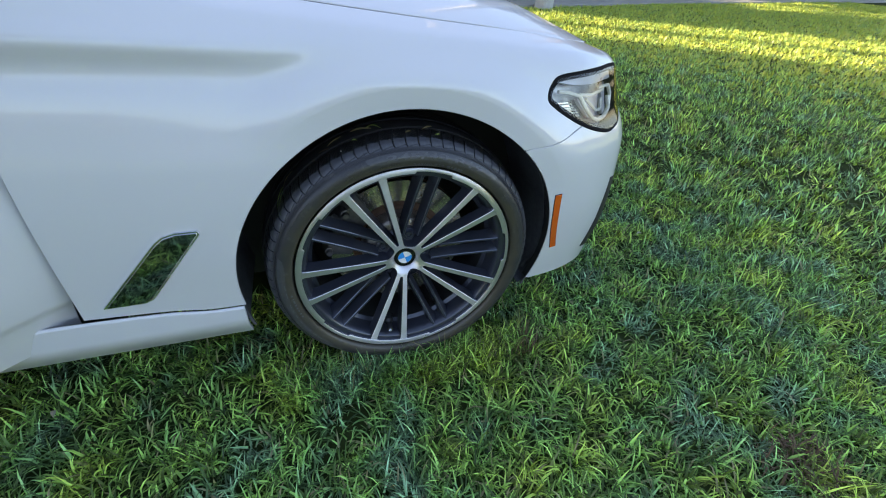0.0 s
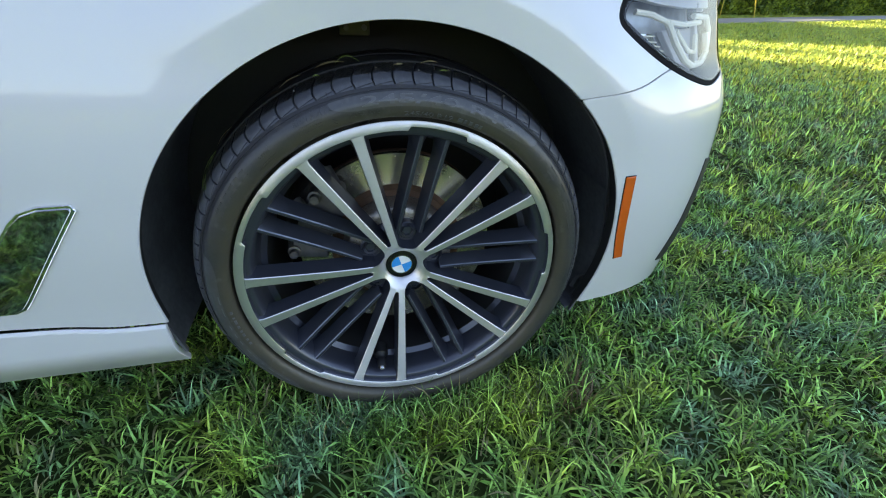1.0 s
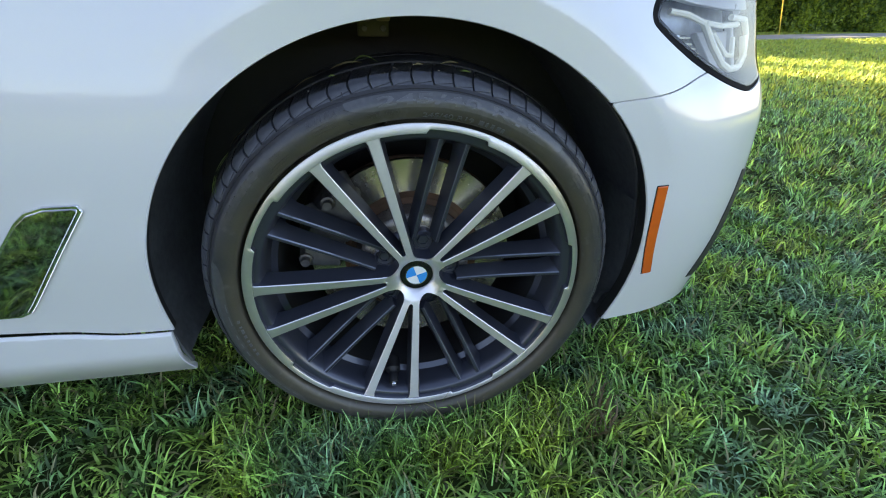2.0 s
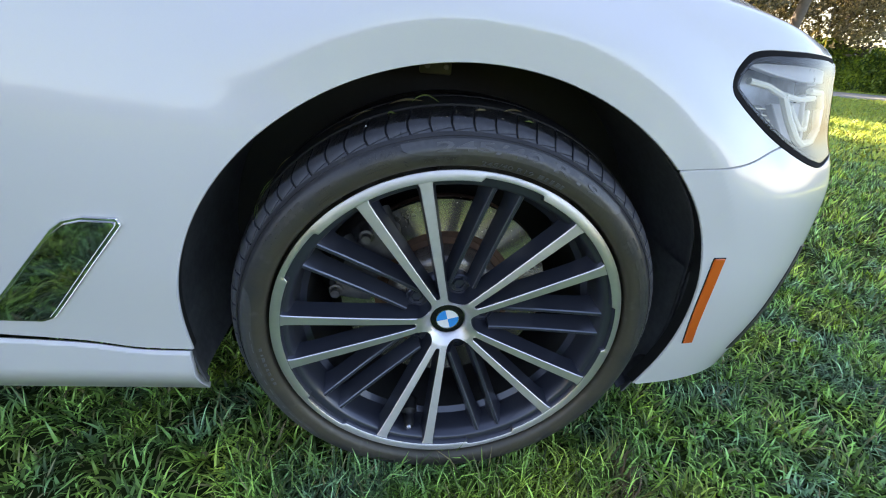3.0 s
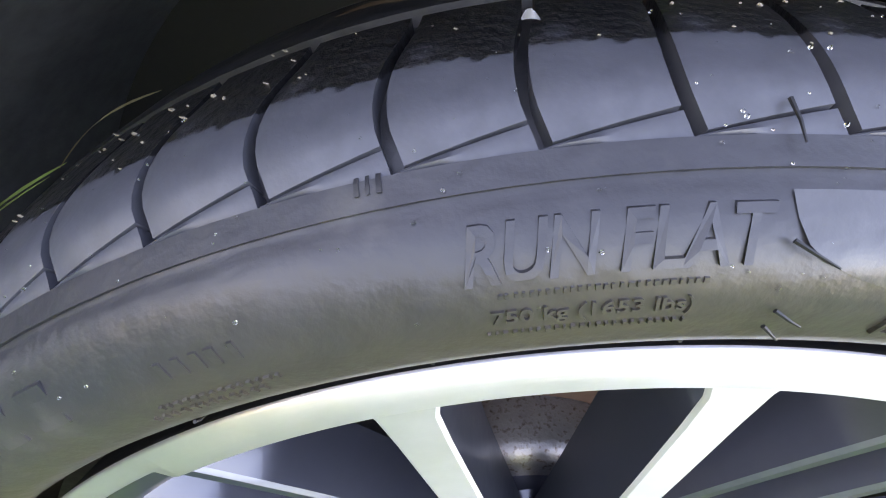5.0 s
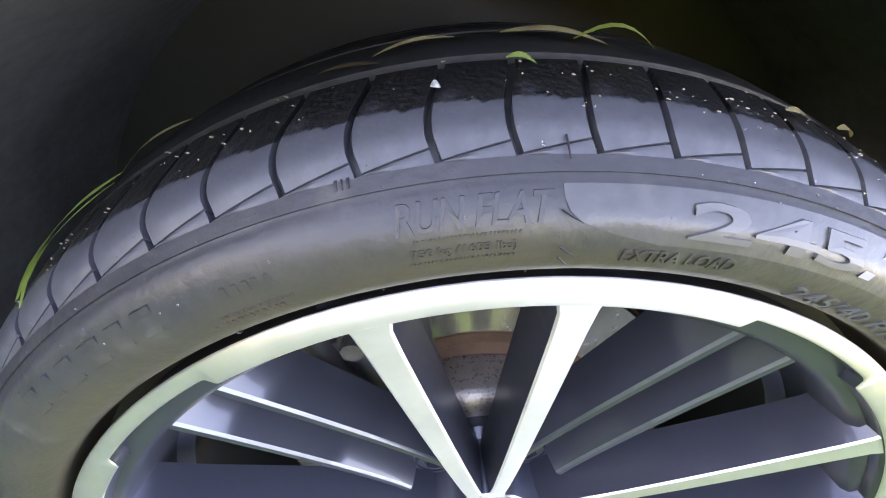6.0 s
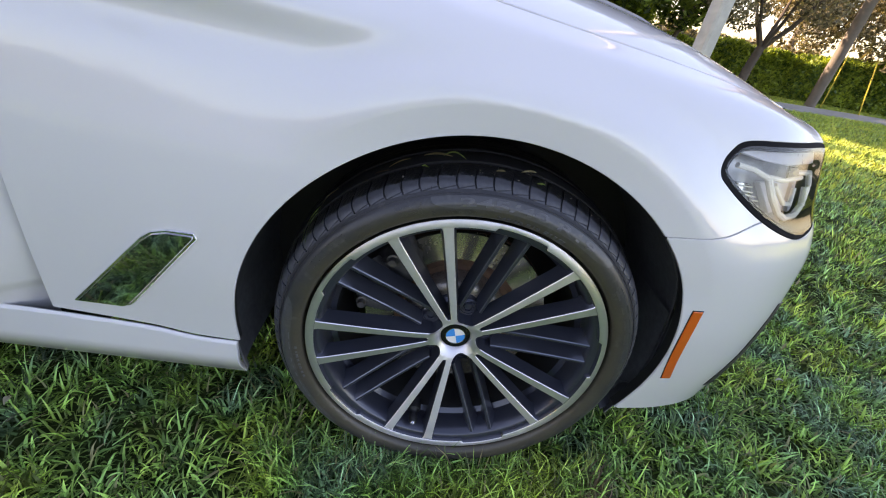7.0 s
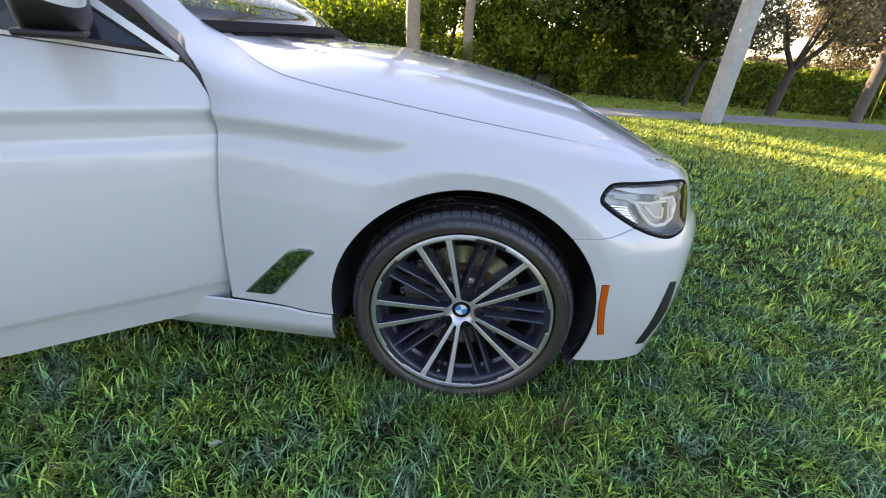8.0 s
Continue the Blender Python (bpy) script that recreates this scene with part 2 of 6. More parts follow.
# far lawn: sunlight put into the hue, brighter and yellower than GRASS
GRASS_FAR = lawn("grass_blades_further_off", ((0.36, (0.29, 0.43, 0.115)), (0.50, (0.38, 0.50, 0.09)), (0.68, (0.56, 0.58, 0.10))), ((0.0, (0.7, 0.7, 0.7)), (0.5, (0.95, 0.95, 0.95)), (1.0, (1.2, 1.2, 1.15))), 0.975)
LEAF = leafy("green_leaves", (0.035, 0.085, 0.012), (0.32, 0.45, 0.05), 0.6, 0.45, 1.2)
LEAF_DEEP = leafy("deep_green_leaves", (0.016, 0.038, 0.008), (0.19, 0.29, 0.045), 0.4, 0.5, 1.2)
LEAF_HEDGE = leafy("hedge_leaves", (0.05, 0.11, 0.016), (0.36, 0.48, 0.07), 0.45, 0.5, 1.6)
LEAF_BROWN = leafy("brown_green_leaves", (0.07, 0.066, 0.042), (0.30, 0.27, 0.17), 0.35, 0.6, 1.0)
MATT_BLACK = material("matt_black_border", (0.010, 0.010, 0.012), 0.8, 0.0, 0.2, 60, spec=0.08)


def glass(name, tint=(1, 1, 1), ior=1.45):
    """Thin clear sheet: it mirrors by Fresnel and lets the rest straight through."""
    m = bpy.data.materials.new(name)
    m.use_nodes = True
    n, link = m.node_tree.nodes, m.node_tree.links.new
    n.remove(n["Principled BSDF"])
    clear, gloss, fres, mx = n.new("ShaderNodeBsdfTransparent"), n.new("ShaderNodeBsdfGlossy"), n.new("ShaderNodeFresnel"), n.new("ShaderNodeMixShader")
    clear.inputs["Color"].default_value = (*tint, 1)
    gloss.inputs["Roughness"].default_value = 0.0
    fres.inputs["IOR"].default_value = ior
    link(fres.outputs[0], mx.inputs[0])
    link(clear.outputs[0], mx.inputs[1])
    link(gloss.outputs[0], mx.inputs[2])
    link(mx.outputs[0], n["Material Output"].inputs["Surface"])
    return m


WATER = glass("water")
LENS = glass("clear_lens", (0.98, 0.985, 0.99), 1.5)
LAMP_BOWL = material("satin_grey_lamp_bowl", (0.36, 0.38, 0.41), 0.3, 0.5, 0.3, 60)
TRIM = material("satin_window_trim", (0.72, 0.75, 0.82), 0.3, 0.4, 0.04, 90)
GLASS = glass("tinted_glass", (0.62, 0.70, 0.67), 1.52)
DARK_CHROME = material("dark_chrome", (0.43, 0.44, 0.45), 0.04, 1.0, 0.05, 60)
PEARL = material("satin_pearl_plastic", (0.62, 0.62, 0.66), 0.3, 0.3, 0.05, 90)
BRIGHT = material("frosted_light_guide", (0.92, 0.90, 0.80), 0.25, 0.0, 0.03, 90, coat=0.5)
BRASS = material("dull_brass", (0.30, 0.23, 0.10), 0.4, 0.8, 0.3, 90)
TAN_PLASTIC = material("yellowed_bracket", (0.06, 0.052, 0.03), 0.5, 0.3, 0.3, 90)
GLOSS_NAVY = material("glossy_dark_panel", (0.012, 0.016, 0.03), 0.1, 0.0, 0.1, 40)
GREY_RUBBER = material("grey_rubber_seal", (0.16, 0.15, 0.16), 0.6, 0.0, 0.15, 60)
GRIT = material("damp_grit", (0.20, 0.17, 0.13), 0.6, 0.0, 0.4, 300)
PALE_LEAF = material("pale_dry_leaf", (0.62, 0.58, 0.48), 0.6, 0.0, 0.15, 90)
DEAD = material("dead_grass", (0.12, 0.075, 0.04), 0.8, 0.0, 0.3, 60)
CLIP_GREEN = material("cut_green_blade", (0.34, 0.46, 0.12), 0.6, 0.0, 0.2, 60)
POLE = material("weathered_concrete", (0.42, 0.42, 0.41), 0.85, 0.0, 0.2, 8, bump=0.3)
WOOD = material("weathered_wood_pole", (0.15, 0.125, 0.10), 0.85, 0.0, 0.25, 14, bump=0.4)
YELLOW = material("yellow_guy_cover", (0.62, 0.48, 0.06), 0.5, 0.0, 0.12, 40)
# near-black stand-in for the shade between the hedge's leaves
HEDGE_SHADE = material("dark_twigs", (0.02, 0.022, 0.012), 0.9, 0.0, 0.4, 12, bump=0.5)
BELL = speckled("rust_flecked_bell", (0.42, 0.385, 0.365), (0.20, 0.15, 0.12), 320.0, 0.60, 0.42, 0.8)
RUBBER_TREAD = tread_rubber("tread_rubber")
RUBBER = side_rubber("sidewall_rubber")
RUBBER_FIELD = side_rubber("smooth_rubber_field", (0.060, 0.061, 0.069), 0.34)
RUBBER_RIB = material("wet_black_rubber", (0.011, 0.011, 0.013), 0.5, 0.0, 0.4, 120, bump=0.3, spec=0.35)

# ---- mesh helpers ----
def link_mesh(name, me, mats, parent=None, label=""):
    for m in mats if isinstance(mats, (list, tuple)) else [mats]:
        me.materials.append(m)
    ob = new(name, me)
    if parent is not None:
        ob.parent = parent
    return tagged(ob, label)


def part(name, bm, mats, parent=None, label="", smooth=True, angle=40):
    """One bmesh as one mesh object under a thing or a part."""
    me = bpy.data.meshes.new(name)
    bmesh.ops.recalc_face_normals(bm, faces=bm.faces)
    for f in bm.faces:
        f.smooth = smooth
    if smooth:
        lim = radians(angle)
        for e in bm.edges:
            if len(e.link_faces) == 2 and e.calc_face_angle(0) > lim:
                e.smooth = False
    bm.to_mesh(me)
    bm.free()
    return link_mesh(name, me, mats, parent, label)


def arrays(name, verts, faces, mats, parent=None, label="", smooth=True, index=None):
    me = bpy.data.meshes.new(name)
    me.from_pydata([tuple(v) for v in verts], [], [tuple(f) for f in faces])
    me.polygons.foreach_set("use_smooth", [smooth] * len(me.polygons))
    if index is not None:
        me.polygons.foreach_set("material_index", list(index))
    me.update()
    return link_mesh(name, me, mats, parent, label)


def thing(name, label, category, kind="", group=""):
    return tagged(new(name), label, category, group, kind)


def box(bm, lo, hi, bevel=0.0):
    r = bmesh.ops.create_cube(bm, size=1)
    for v in r["verts"]:
        v.co = Vector([lo[i] + (v.co[i] + 0.5) * (hi[i] - lo[i]) for i in range(3)])
    if bevel:
        es = list({e for v in r["verts"] for e in v.link_edges})
        bmesh.ops.bevel(bm, geom=es, offset=bevel, segments=2, affect="EDGES", profile=0.5)


def lathe(bm, prof, n=96, y_axis=True, start=0.0, sweep=2 * math.pi, mat=0):
    """Turns a profile of (radius, y) round the wheel's axis (y)."""
    closed = sweep > 6.28
    rows = []
    for i in range(n if closed else n + 1):
        a = start + sweep * i / n
        rows.append([bm.verts.new((r * math.cos(a), y, r * math.sin(a))) for r, y in prof])
    for i in range(n):
        a, b = rows[i], rows[(i + 1) % len(rows)]
        for j in range(len(prof) - 1):
            f = bm.faces.new((a[j], a[j + 1], b[j + 1], b[j]))
            f.material_index = mat


def tube(bm, pts, radius, n=8, taper=None):
    """A round bar along points; taper gives the radius at the far end."""
    pts = [Vector(p) for p in pts]
    rings = []
    for i, p in enumerate(pts):
        d = (pts[min(i + 1, len(pts) - 1)] - pts[max(i - 1, 0)]).normalized()
        s = d.cross(Vector((0.31, 0.17, 0.93))).normalized()
        t = d.cross(s)
        r = radius if taper is None else radius + (taper - radius) * i / (len(pts) - 1)
        rings.append([bm.verts.new(p + (s * math.cos(2 * math.pi * k / n) + t * math.sin(2 * math.pi * k / n)) * r) for k in range(n)])
    for a, b in zip(rings, rings[1:]):
        for k in range(n):
            bm.faces.new((a[k], a[(k + 1) % n], b[(k + 1) % n], b[k]))
    bm.faces.new(rings[0][::-1])
    bm.faces.new(rings[-1])


def smooth01(x, a, b):
    t = np.clip((np.asarray(x, float) - a) / (b - a), 0, 1)
    return t * t * (3 - 2 * t)


def spline(x, xs, ys):
    """A smooth curve through points (monotone cubic)."""
    xs, ys = np.asarray(xs, float), np.asarray(ys, float)
    h, d = np.diff(xs), np.diff(ys) / np.diff(xs)
    m = np.empty_like(ys)
    m[0], m[-1] = d[0], d[-1]
    m[1:-1] = np.where(d[:-1] * d[1:] > 0, 2 * d[:-1] * d[1:] / np.where(d[:-1] + d[1:] == 0, 1, d[:-1] + d[1:]), 0)
    x = np.clip(np.asarray(x, float), xs[0], xs[-1])
    k = np.clip(np.searchsorted(xs, x) - 1, 0, len(h) - 1)
    t = (x - xs[k]) / h[k]
    return (2 * t**3 - 3 * t**2 + 1) * ys[k] + (t**3 - 2 * t**2 + t) * h[k] * m[k] + (-2 * t**3 + 3 * t**2) * ys[k + 1] + (t**3 - t**2) * h[k] * m[k + 1]


def inside(x, z, poly, soft=0.0):
    """Signed distance to a closed outline, positive inside; soft rounds the corners."""
    p = np.asarray(poly, float)
    d = np.full(np.shape(x), 1e9)
    odd = np.zeros(np.shape(x), bool)
    for (ax, az), (bx, bz) in zip(p, np.roll(p, -1, 0)):
        ex, ez = bx - ax, bz - az
        t = np.clip(((x - ax) * ex + (z - az) * ez) / (ex * ex + ez * ez), 0, 1)
        d = np.minimum(d, np.hypot(x - ax - t * ex, z - az - t * ez))
        if abs(ez) > 1e-9:
            odd ^= ((az > z) != (bz > z)) & (x < ex * (z - az) / ez + ax)
    return np.where(odd, d, -d) + soft


def panel(name, surf, us, vs, keep, mats, parent, label="", lip=0.012, lift=0.0, hem=0.0):
    """A sheet of bodywork: the part of surf(u, v) where keep(point) > 0, with its edge folded in by lip."""
    U, V = np.meshgrid(us, vs, indexing="ij")

    def normal(u, v):
        e = 1e-3
        du, dv = surf(u + e, v) - surf(u - e, v), surf(u, v + e) - surf(u, v - e)
        n = np.cross(du, dv)
        n /= np.linalg.norm(n, axis=-1, keepdims=True) + 1e-12
        return n * np.where(n[..., 1:2] - 1.2 * n[..., 2:3] > 0, -1, 1)

    D = keep(surf(U, V))
    pos = D > 0
    quad = pos[:-1, :-1] | pos[1:, :-1] | pos[:-1, 1:] | pos[1:, 1:]
    used = np.zeros_like(pos)
    used[:-1, :-1] |= quad
    used[1:, :-1] |= quad
    used[:-1, 1:] |= quad
    used[1:, 1:] |= quad
    move = used & ~pos
    u, v = U[move].copy(), V[move].copy()
    hu, hv = us[1] - us[0], vs[1] - vs[0]
    for _ in range(5):
        d = keep(surf(u, v))
        e = 0.02
        gu = (keep(surf(u + e * hu, v)) - keep(surf(u - e * hu, v))) / (2 * e)
        gv = (keep(surf(u, v + e * hv)) - keep(surf(u, v - e * hv))) / (2 * e)
        k = d / (gu * gu + gv * gv + 1e-9)
        su, sv = np.clip(-k * gu, -1, 1), np.clip(-k * gv, -1, 1)
        u, v = u + su * hu, v + sv * hv
    U[move], V[move] = np.clip(u, us[0], us[-1]), np.clip(v, vs[0], vs[-1])
    P, N = surf(U, V), normal(U, V)
    P = P + N * lift
    ids = np.full(U.shape, -1)
    ids[used] = np.arange(used.sum())
    verts, norms = list(P[used]), list(N[used])
    q = np.argwhere(quad)
    faces = [(ids[i, j], ids[i + 1, j], ids[i + 1, j + 1], ids[i, j + 1]) for i, j in q]
    i, j = q[len(q) // 2]
    if np.cross(P[i + 1, j] - P[i, j], P[i + 1, j + 1] - P[i, j]) @ N[i, j] < 0:
        faces = [f[::-1] for f in faces]
    count = {}
    for f in faces:
        for a, b in zip(f, f[1:] + f[:1]):
            key = (min(a, b), max(a, b))
            count[key] = None if key in count else (a, b)
    edge = [e for e in count.values() if e]
    out = {}
    for a, b in edge:
        t = verts[b] - verts[a]
        o = np.cross(t, norms[a])
        o = o / (np.linalg.norm(o) + 1e-12)
        for w in (a, b):
            out[w] = out.get(w, 0) + o
    mid = np.mean(verts, axis=0)
    dup = {}
    for w, o in out.items():
        o = o / (np.linalg.norm(o) + 1e-12)
        dup[w] = len(verts)
        round_ = o * 0.7 + norms[w] * 0.7
        verts += [verts[w] + 0 * o, verts[w] + o * 0.0015 - norms[w] * 0.0025, verts[w] - norms[w] * lip - o * hem]
        norms += [round_, o, o]
    for a, b in edge:
        A, B = dup[a], dup[b]
        faces += [(b, a, A, B), (B, A, A + 1, B + 1), (B + 1, A + 1, A + 2, B + 2)]
    me = bpy.data.meshes.new(name)
    me.from_pydata([tuple(p) for p in verts], [], [tuple(int(i) for i in f) for f in faces])
    if isinstance(mats, (list, tuple)):
        me.polygons.foreach_set("material_index", [0] * len(q) + [0, 0, 1] * len(edge))
    me.polygons.foreach_set("use_smooth", [True] * len(me.polygons))
    me.normals_split_custom_set_from_vertices([tuple(n_) for n_ in norms])
    me.update()
    return link_mesh(name, me, mats, parent, label)

# ---- the car: origin under the hub of the wheel, nose to +x, its side in the plane y = 0 ----
HUB = 0.334
car = thing("car", "white four-door saloon car standing on the lawn, passenger door open", "car")

# plan of the flank and nose, by distance along it
PLAN_X = [-1.20, -0.80, -0.30, 0.10, 0.25, 0.35, 0.42, 0.50, 0.583, 0.63, 0.67, 0.72, 0.77, 0.81, 0.84]
PLAN_Y = [0.030, 0.012, 0.0, 0.0, 0.001, 0.005, 0.014, 0.033, 0.071, 0.115, 0.175, 0.27, 0.40, 0.58, 0.93]
_px, _py = np.array(PLAN_X), np.array(PLAN_Y)
PLAN_U = np.r_[0, np.cumsum(np.hypot(np.diff(_px), np.diff(_py)))] - 1.20
LINE_X = [-1.20, -0.80, -0.695, -0.632, -0.57, -0.515, -0.423, -0.306, -0.103, 0.074, 0.17, 0.32, 0.45, 0.55, 0.65, 0.84]
LINE_Z = [1.28, 1.032, 0.982, 0.956, 0.936, 0.923, 0.909, 0.894, 0.868, 0.847, 0.836, 0.817, 0.797, 0.777, 0.745, 0.69]


def top_z(x):
    return spline(x, LINE_X, LINE_Z)


EDGE_X, EDGE_Y = [-1.2, -0.80, -0.695, -0.632, -0.57, -0.515, -0.423, -0.306, -0.103, 0.05, 0.84], [0.33, 0.283, 0.246, 0.198, 0.162, 0.140, 0.124, 0.118, 0.120, 0.124, 0.124]
V_MID = [0.0, 0.1, 0.2, 0.3, 0.4, 0.5, 0.6, 0.7, 0.8, 0.9, 1.0]
# low: heights of the lower knots; above 0.6 m the knots follow the bonnet line
MID_IN = [0.016, 0.006, -0.001, -0.004, -0.002, 0.006, 0.016, 0.027, 0.040, 0.066, 0.120]
FRONT_IN = [0.034, 0.010, 0.002, 0.000, 0.008, 0.022, 0.033, 0.044, 0.058, 0.085, 0.145]
LOW_Z = [0.20, 0.34, 0.46, 0.55]
UP_T = [0.12, 0.30, 0.47, 0.64, 0.79, 0.91, 1.0]
BODY_Z = LOW_Z + [0.58 + t * 0.27 for t in UP_T]


def flank(u, v):
    """The car's side: u along the plan, v from the sill (0) to the bonnet line (1)."""
    u, v = np.broadcast_arrays(np.asarray(u, float), np.asarray(v, float))
    x, y = spline(u, PLAN_U, PLAN_X), spline(u, PLAN_U, PLAN_Y)
    e = 0.004
    tx, ty = spline(u + e, PLAN_U, PLAN_X) - spline(u - e, PLAN_U, PLAN_X), spline(u + e, PLAN_U, PLAN_Y) - spline(u - e, PLAN_U, PLAN_Y)
    ln = np.hypot(tx, ty) + 1e-9
    nx, ny = -ty / ln, tx / ln
    w = smooth01(x, 0.0, 0.46)
    zt = top_z(x + nx * (MID_IN[-1] * (1 - w) + FRONT_IN[-1] * w))
    ins = spline(v, V_MID, MID_IN) * (1 - w) + spline(v, V_MID, FRONT_IN) * w
    # height: fixed low down, then a share of the way up to the bonnet line
    zl = spline(v, V_MID, LOW_Z + [0.58 + t * 0.30 for t in UP_T])
    t = np.clip((zl - 0.58) / 0.30, 0, 1)
    z = np.where(zl < 0.58, zl, 0.58 + t * (zt - 0.58))
    # at the back the fender reaches inboard to the bonnet's edge
    ins = ins + (spline(x, EDGE_X, EDGE_Y) - 0.124) * smooth01(v, 0.86, 1.0)
    # the nose leans back above the bumper
    ins = ins + spline(z, [0.36, 0.44, 0.52, 0.60, 0.66, 0.71, 0.76, 0.9], [0.0, 0.003, 0.009, 0.017, 0.024, 0.025, 0.020, 0.012]) * smooth01(x, 0.40, 0.58)
    # shoulder crease that fades out towards the nose
    fade = 1 - smooth01(x, -0.38, 0.08)
    zc = 0.832 - 0.02 * smooth01(x, -0.7, -0.1)
    ins = ins - 0.010 * fade * np.exp(-(((z - zc) / 0.022) ** 2)) + 0.007 * fade * np.exp(-(((z - zc + 0.048) / 0.026) ** 2))
    # flared wheel arch
    r = np.hypot(x - 0.007, z - HUB)
    up = (z - HUB) / np.maximum(r, 0.2)
    ze = HUB + 0.377 * up
    edge = spline(ze, BODY_Z, MID_IN) * (1 - w) + spline(ze, BODY_Z, FRONT_IN) * w - 0.004 - 0.006 * smooth01(up, 0.4, 0.9) - 0.11 * (np.minimum(r, 0.417) - 0.377)
    crown = np.clip((up - 0.72 + 0.40 * smooth01(x, 0.0, 0.15)) / 0.23, 0, 1)
    crown = crown * crown * (3 - 2 * crown)
    ins = ins + (edge - ins) * (1 - smooth01(r, 0.415, 0.51)) * crown * (1 - smooth01(v, 0.68, 0.88))
    ins = ins - 0.006 * (1 - smooth01(r, 0.377, 0.62)) * (1 - crown) * smooth01(z, 0.3, 0.45)
    return np.stack([x + nx * ins, y + ny * ins, z], -1)


DOOR_Z, DOOR_X = [0.2, 0.31, 0.49, 0.66, 0.76, 0.809, 0.848, 0.895, 0.915, 0.935, 0.965, 0.991, 1.025, 1.065], [-0.672, -0.668, -0.660, -0.652, -0.648, -0.648, -0.654, -0.673, -0.683, -0.699, -0.741, -0.774, -0.826, -0.881]
FOOT_X, FOOT_Z = [-0.70, -0.66, -0.60, -0.51, -0.43, -0.38, -0.30], [0.313, 0.312, 0.310, 0.305, 0.294, 0.293, 0.293]
SEAM_X, SEAM_Z = [0.20, 0.272, 0.35, 0.42, 0.50], [0.603, 0.613, 0.624, 0.643, 0.68]
LAMP_KNOTS = [(0.318, 0.710), (0.329, 0.735), (0.350, 0.749), (0.41, 0.753), (0.475, 0.753), (0.545, 0.750), (0.585, 0.737), (0.602, 0.700), (0.602, 0.655), (0.585, 0.630), (0.558, 0.618), (0.526, 0.614), (0.475, 0.626), (0.419, 0.647), (0.372, 0.671), (0.334, 0.694)]


def rounded(knots, per=5):
    """A closed smooth outline through knots."""
    k, out = [Vector((*p, 0)) for p in knots], []
    n = len(k)
    for i in range(n):
        a, b, c, d = k[i - 1], k[i], k[(i + 1) % n], k[(i + 2) % n]
        for j in range(per):
            t = j / per
            q = 0.5 * (2 * b + (c - a) * t + (2 * a - 5 * b + 4 * c - d) * t * t + (3 * b - a - 3 * c + d) * t**3)
            out.append((q.x, q.y))
    return out


LAMP = rounded(LAMP_KNOTS)
ARCH = 0.377


def arch_gap(p):
    return np.hypot(p[..., 0] - 0.007, p[..., 2] - HUB) - ARCH


def keep_fender(p):
    x, z = p[..., 0], p[..., 2]
    d = np.minimum(arch_gap(p), z - np.where(x < 0.1, spline(x, FOOT_X, FOOT_Z), 0.274))
    d = np.minimum(np.minimum(d, x - spline(z, DOOR_Z, DOOR_X)), x + 0.7495)
    seam = np.where(x < 0.15, 1.0, z - spline(x, SEAM_X, SEAM_Z) - 0.0015)
    seam = np.where((x < 0.3) & (z < 0.45), np.minimum(-x + 0.1, seam), seam)
    d = np.minimum(d, seam)
    d = np.minimum(d, np.where(x > 0.604, z - 0.691, 0.2))
    return np.minimum(d, -inside(x, z, LAMP, 0.004))


def keep_bumper(p):
    x, z = p[..., 0], p[..., 2]
    low = spline(x, [0.3, 0.38, 0.5, 0.58, 0.66, 0.84], [0.205, 0.203, 0.196, 0.20, 0.22, 0.24])
    d = np.minimum(arch_gap(p) + 0.006 * smooth01(0.55 - z, 0.0, 0.15), z - low)
    d = np.minimum(d, x - 0.22)
    d = np.minimum(d, np.where(x < 0.50, spline(x, SEAM_X, SEAM_Z) - 0.0015 - z, 0.2))
    d = np.minimum(d, 0.689 - z)
    return np.minimum(d, -inside(x, z, LAMP, 0.004))


US = np.linspace(-0.82, 1.24, 410)
VS = np.linspace(0.0, 1.0, 150)
fender = panel("fender", flank, US, VS, keep_fender, [PAINT, BLACK_PLASTIC], car, "pearl white front fender", lip=0.014)
bumper = panel("bumper", flank, np.linspace(0.15, 1.25, 220), np.linspace(0, 1.0, 150), keep_bumper, [PAINT, BLACK_PLASTIC], car, "pearl white front bumper", lip=0.022)


def keep_sill(p):
    x, z = p[..., 0], p[..., 2]
    return np.minimum(np.minimum(spline(x, FOOT_X, FOOT_Z) - 0.004 - z, z - 0.178 + 0.01 * (x + 0.4)), np.minimum(-0.372 - 0.05 * np.clip(0.26 - z, 0, 1) - x, x + 3.0))


def sill_surface(u, v):
    """Rocker panel below the doors."""
    u, v = np.broadcast_arrays(np.asarray(u, float), np.asarray(v, float))
    z = 0.15 + 0.17 * v
    y = 0.062 - 0.056 * smooth01(v, -0.1, 0.62) + 0.006 * smooth01(z - spline(u, FOOT_X, FOOT_Z), -0.009, -0.001)
    return np.stack([u, y, z], -1)


sill = panel("sill", sill_surface, np.linspace(-3.0, -0.34, 260), np.linspace(0, 1, 60), keep_sill, PAINT, car, "white rocker panel", lip=0.010)

# bonnet


RIM_U = np.linspace(-0.80, 1.30, 140)
RIM = flank(RIM_U, np.ones_like(RIM_U))[:, :2]
RIM = RIM[RIM[:, 1] < 0.93]
OUTLINE = np.r_[RIM, [(0.66, 0.95), (-0.9, 0.95), (-0.9, RIM[0, 1])]]


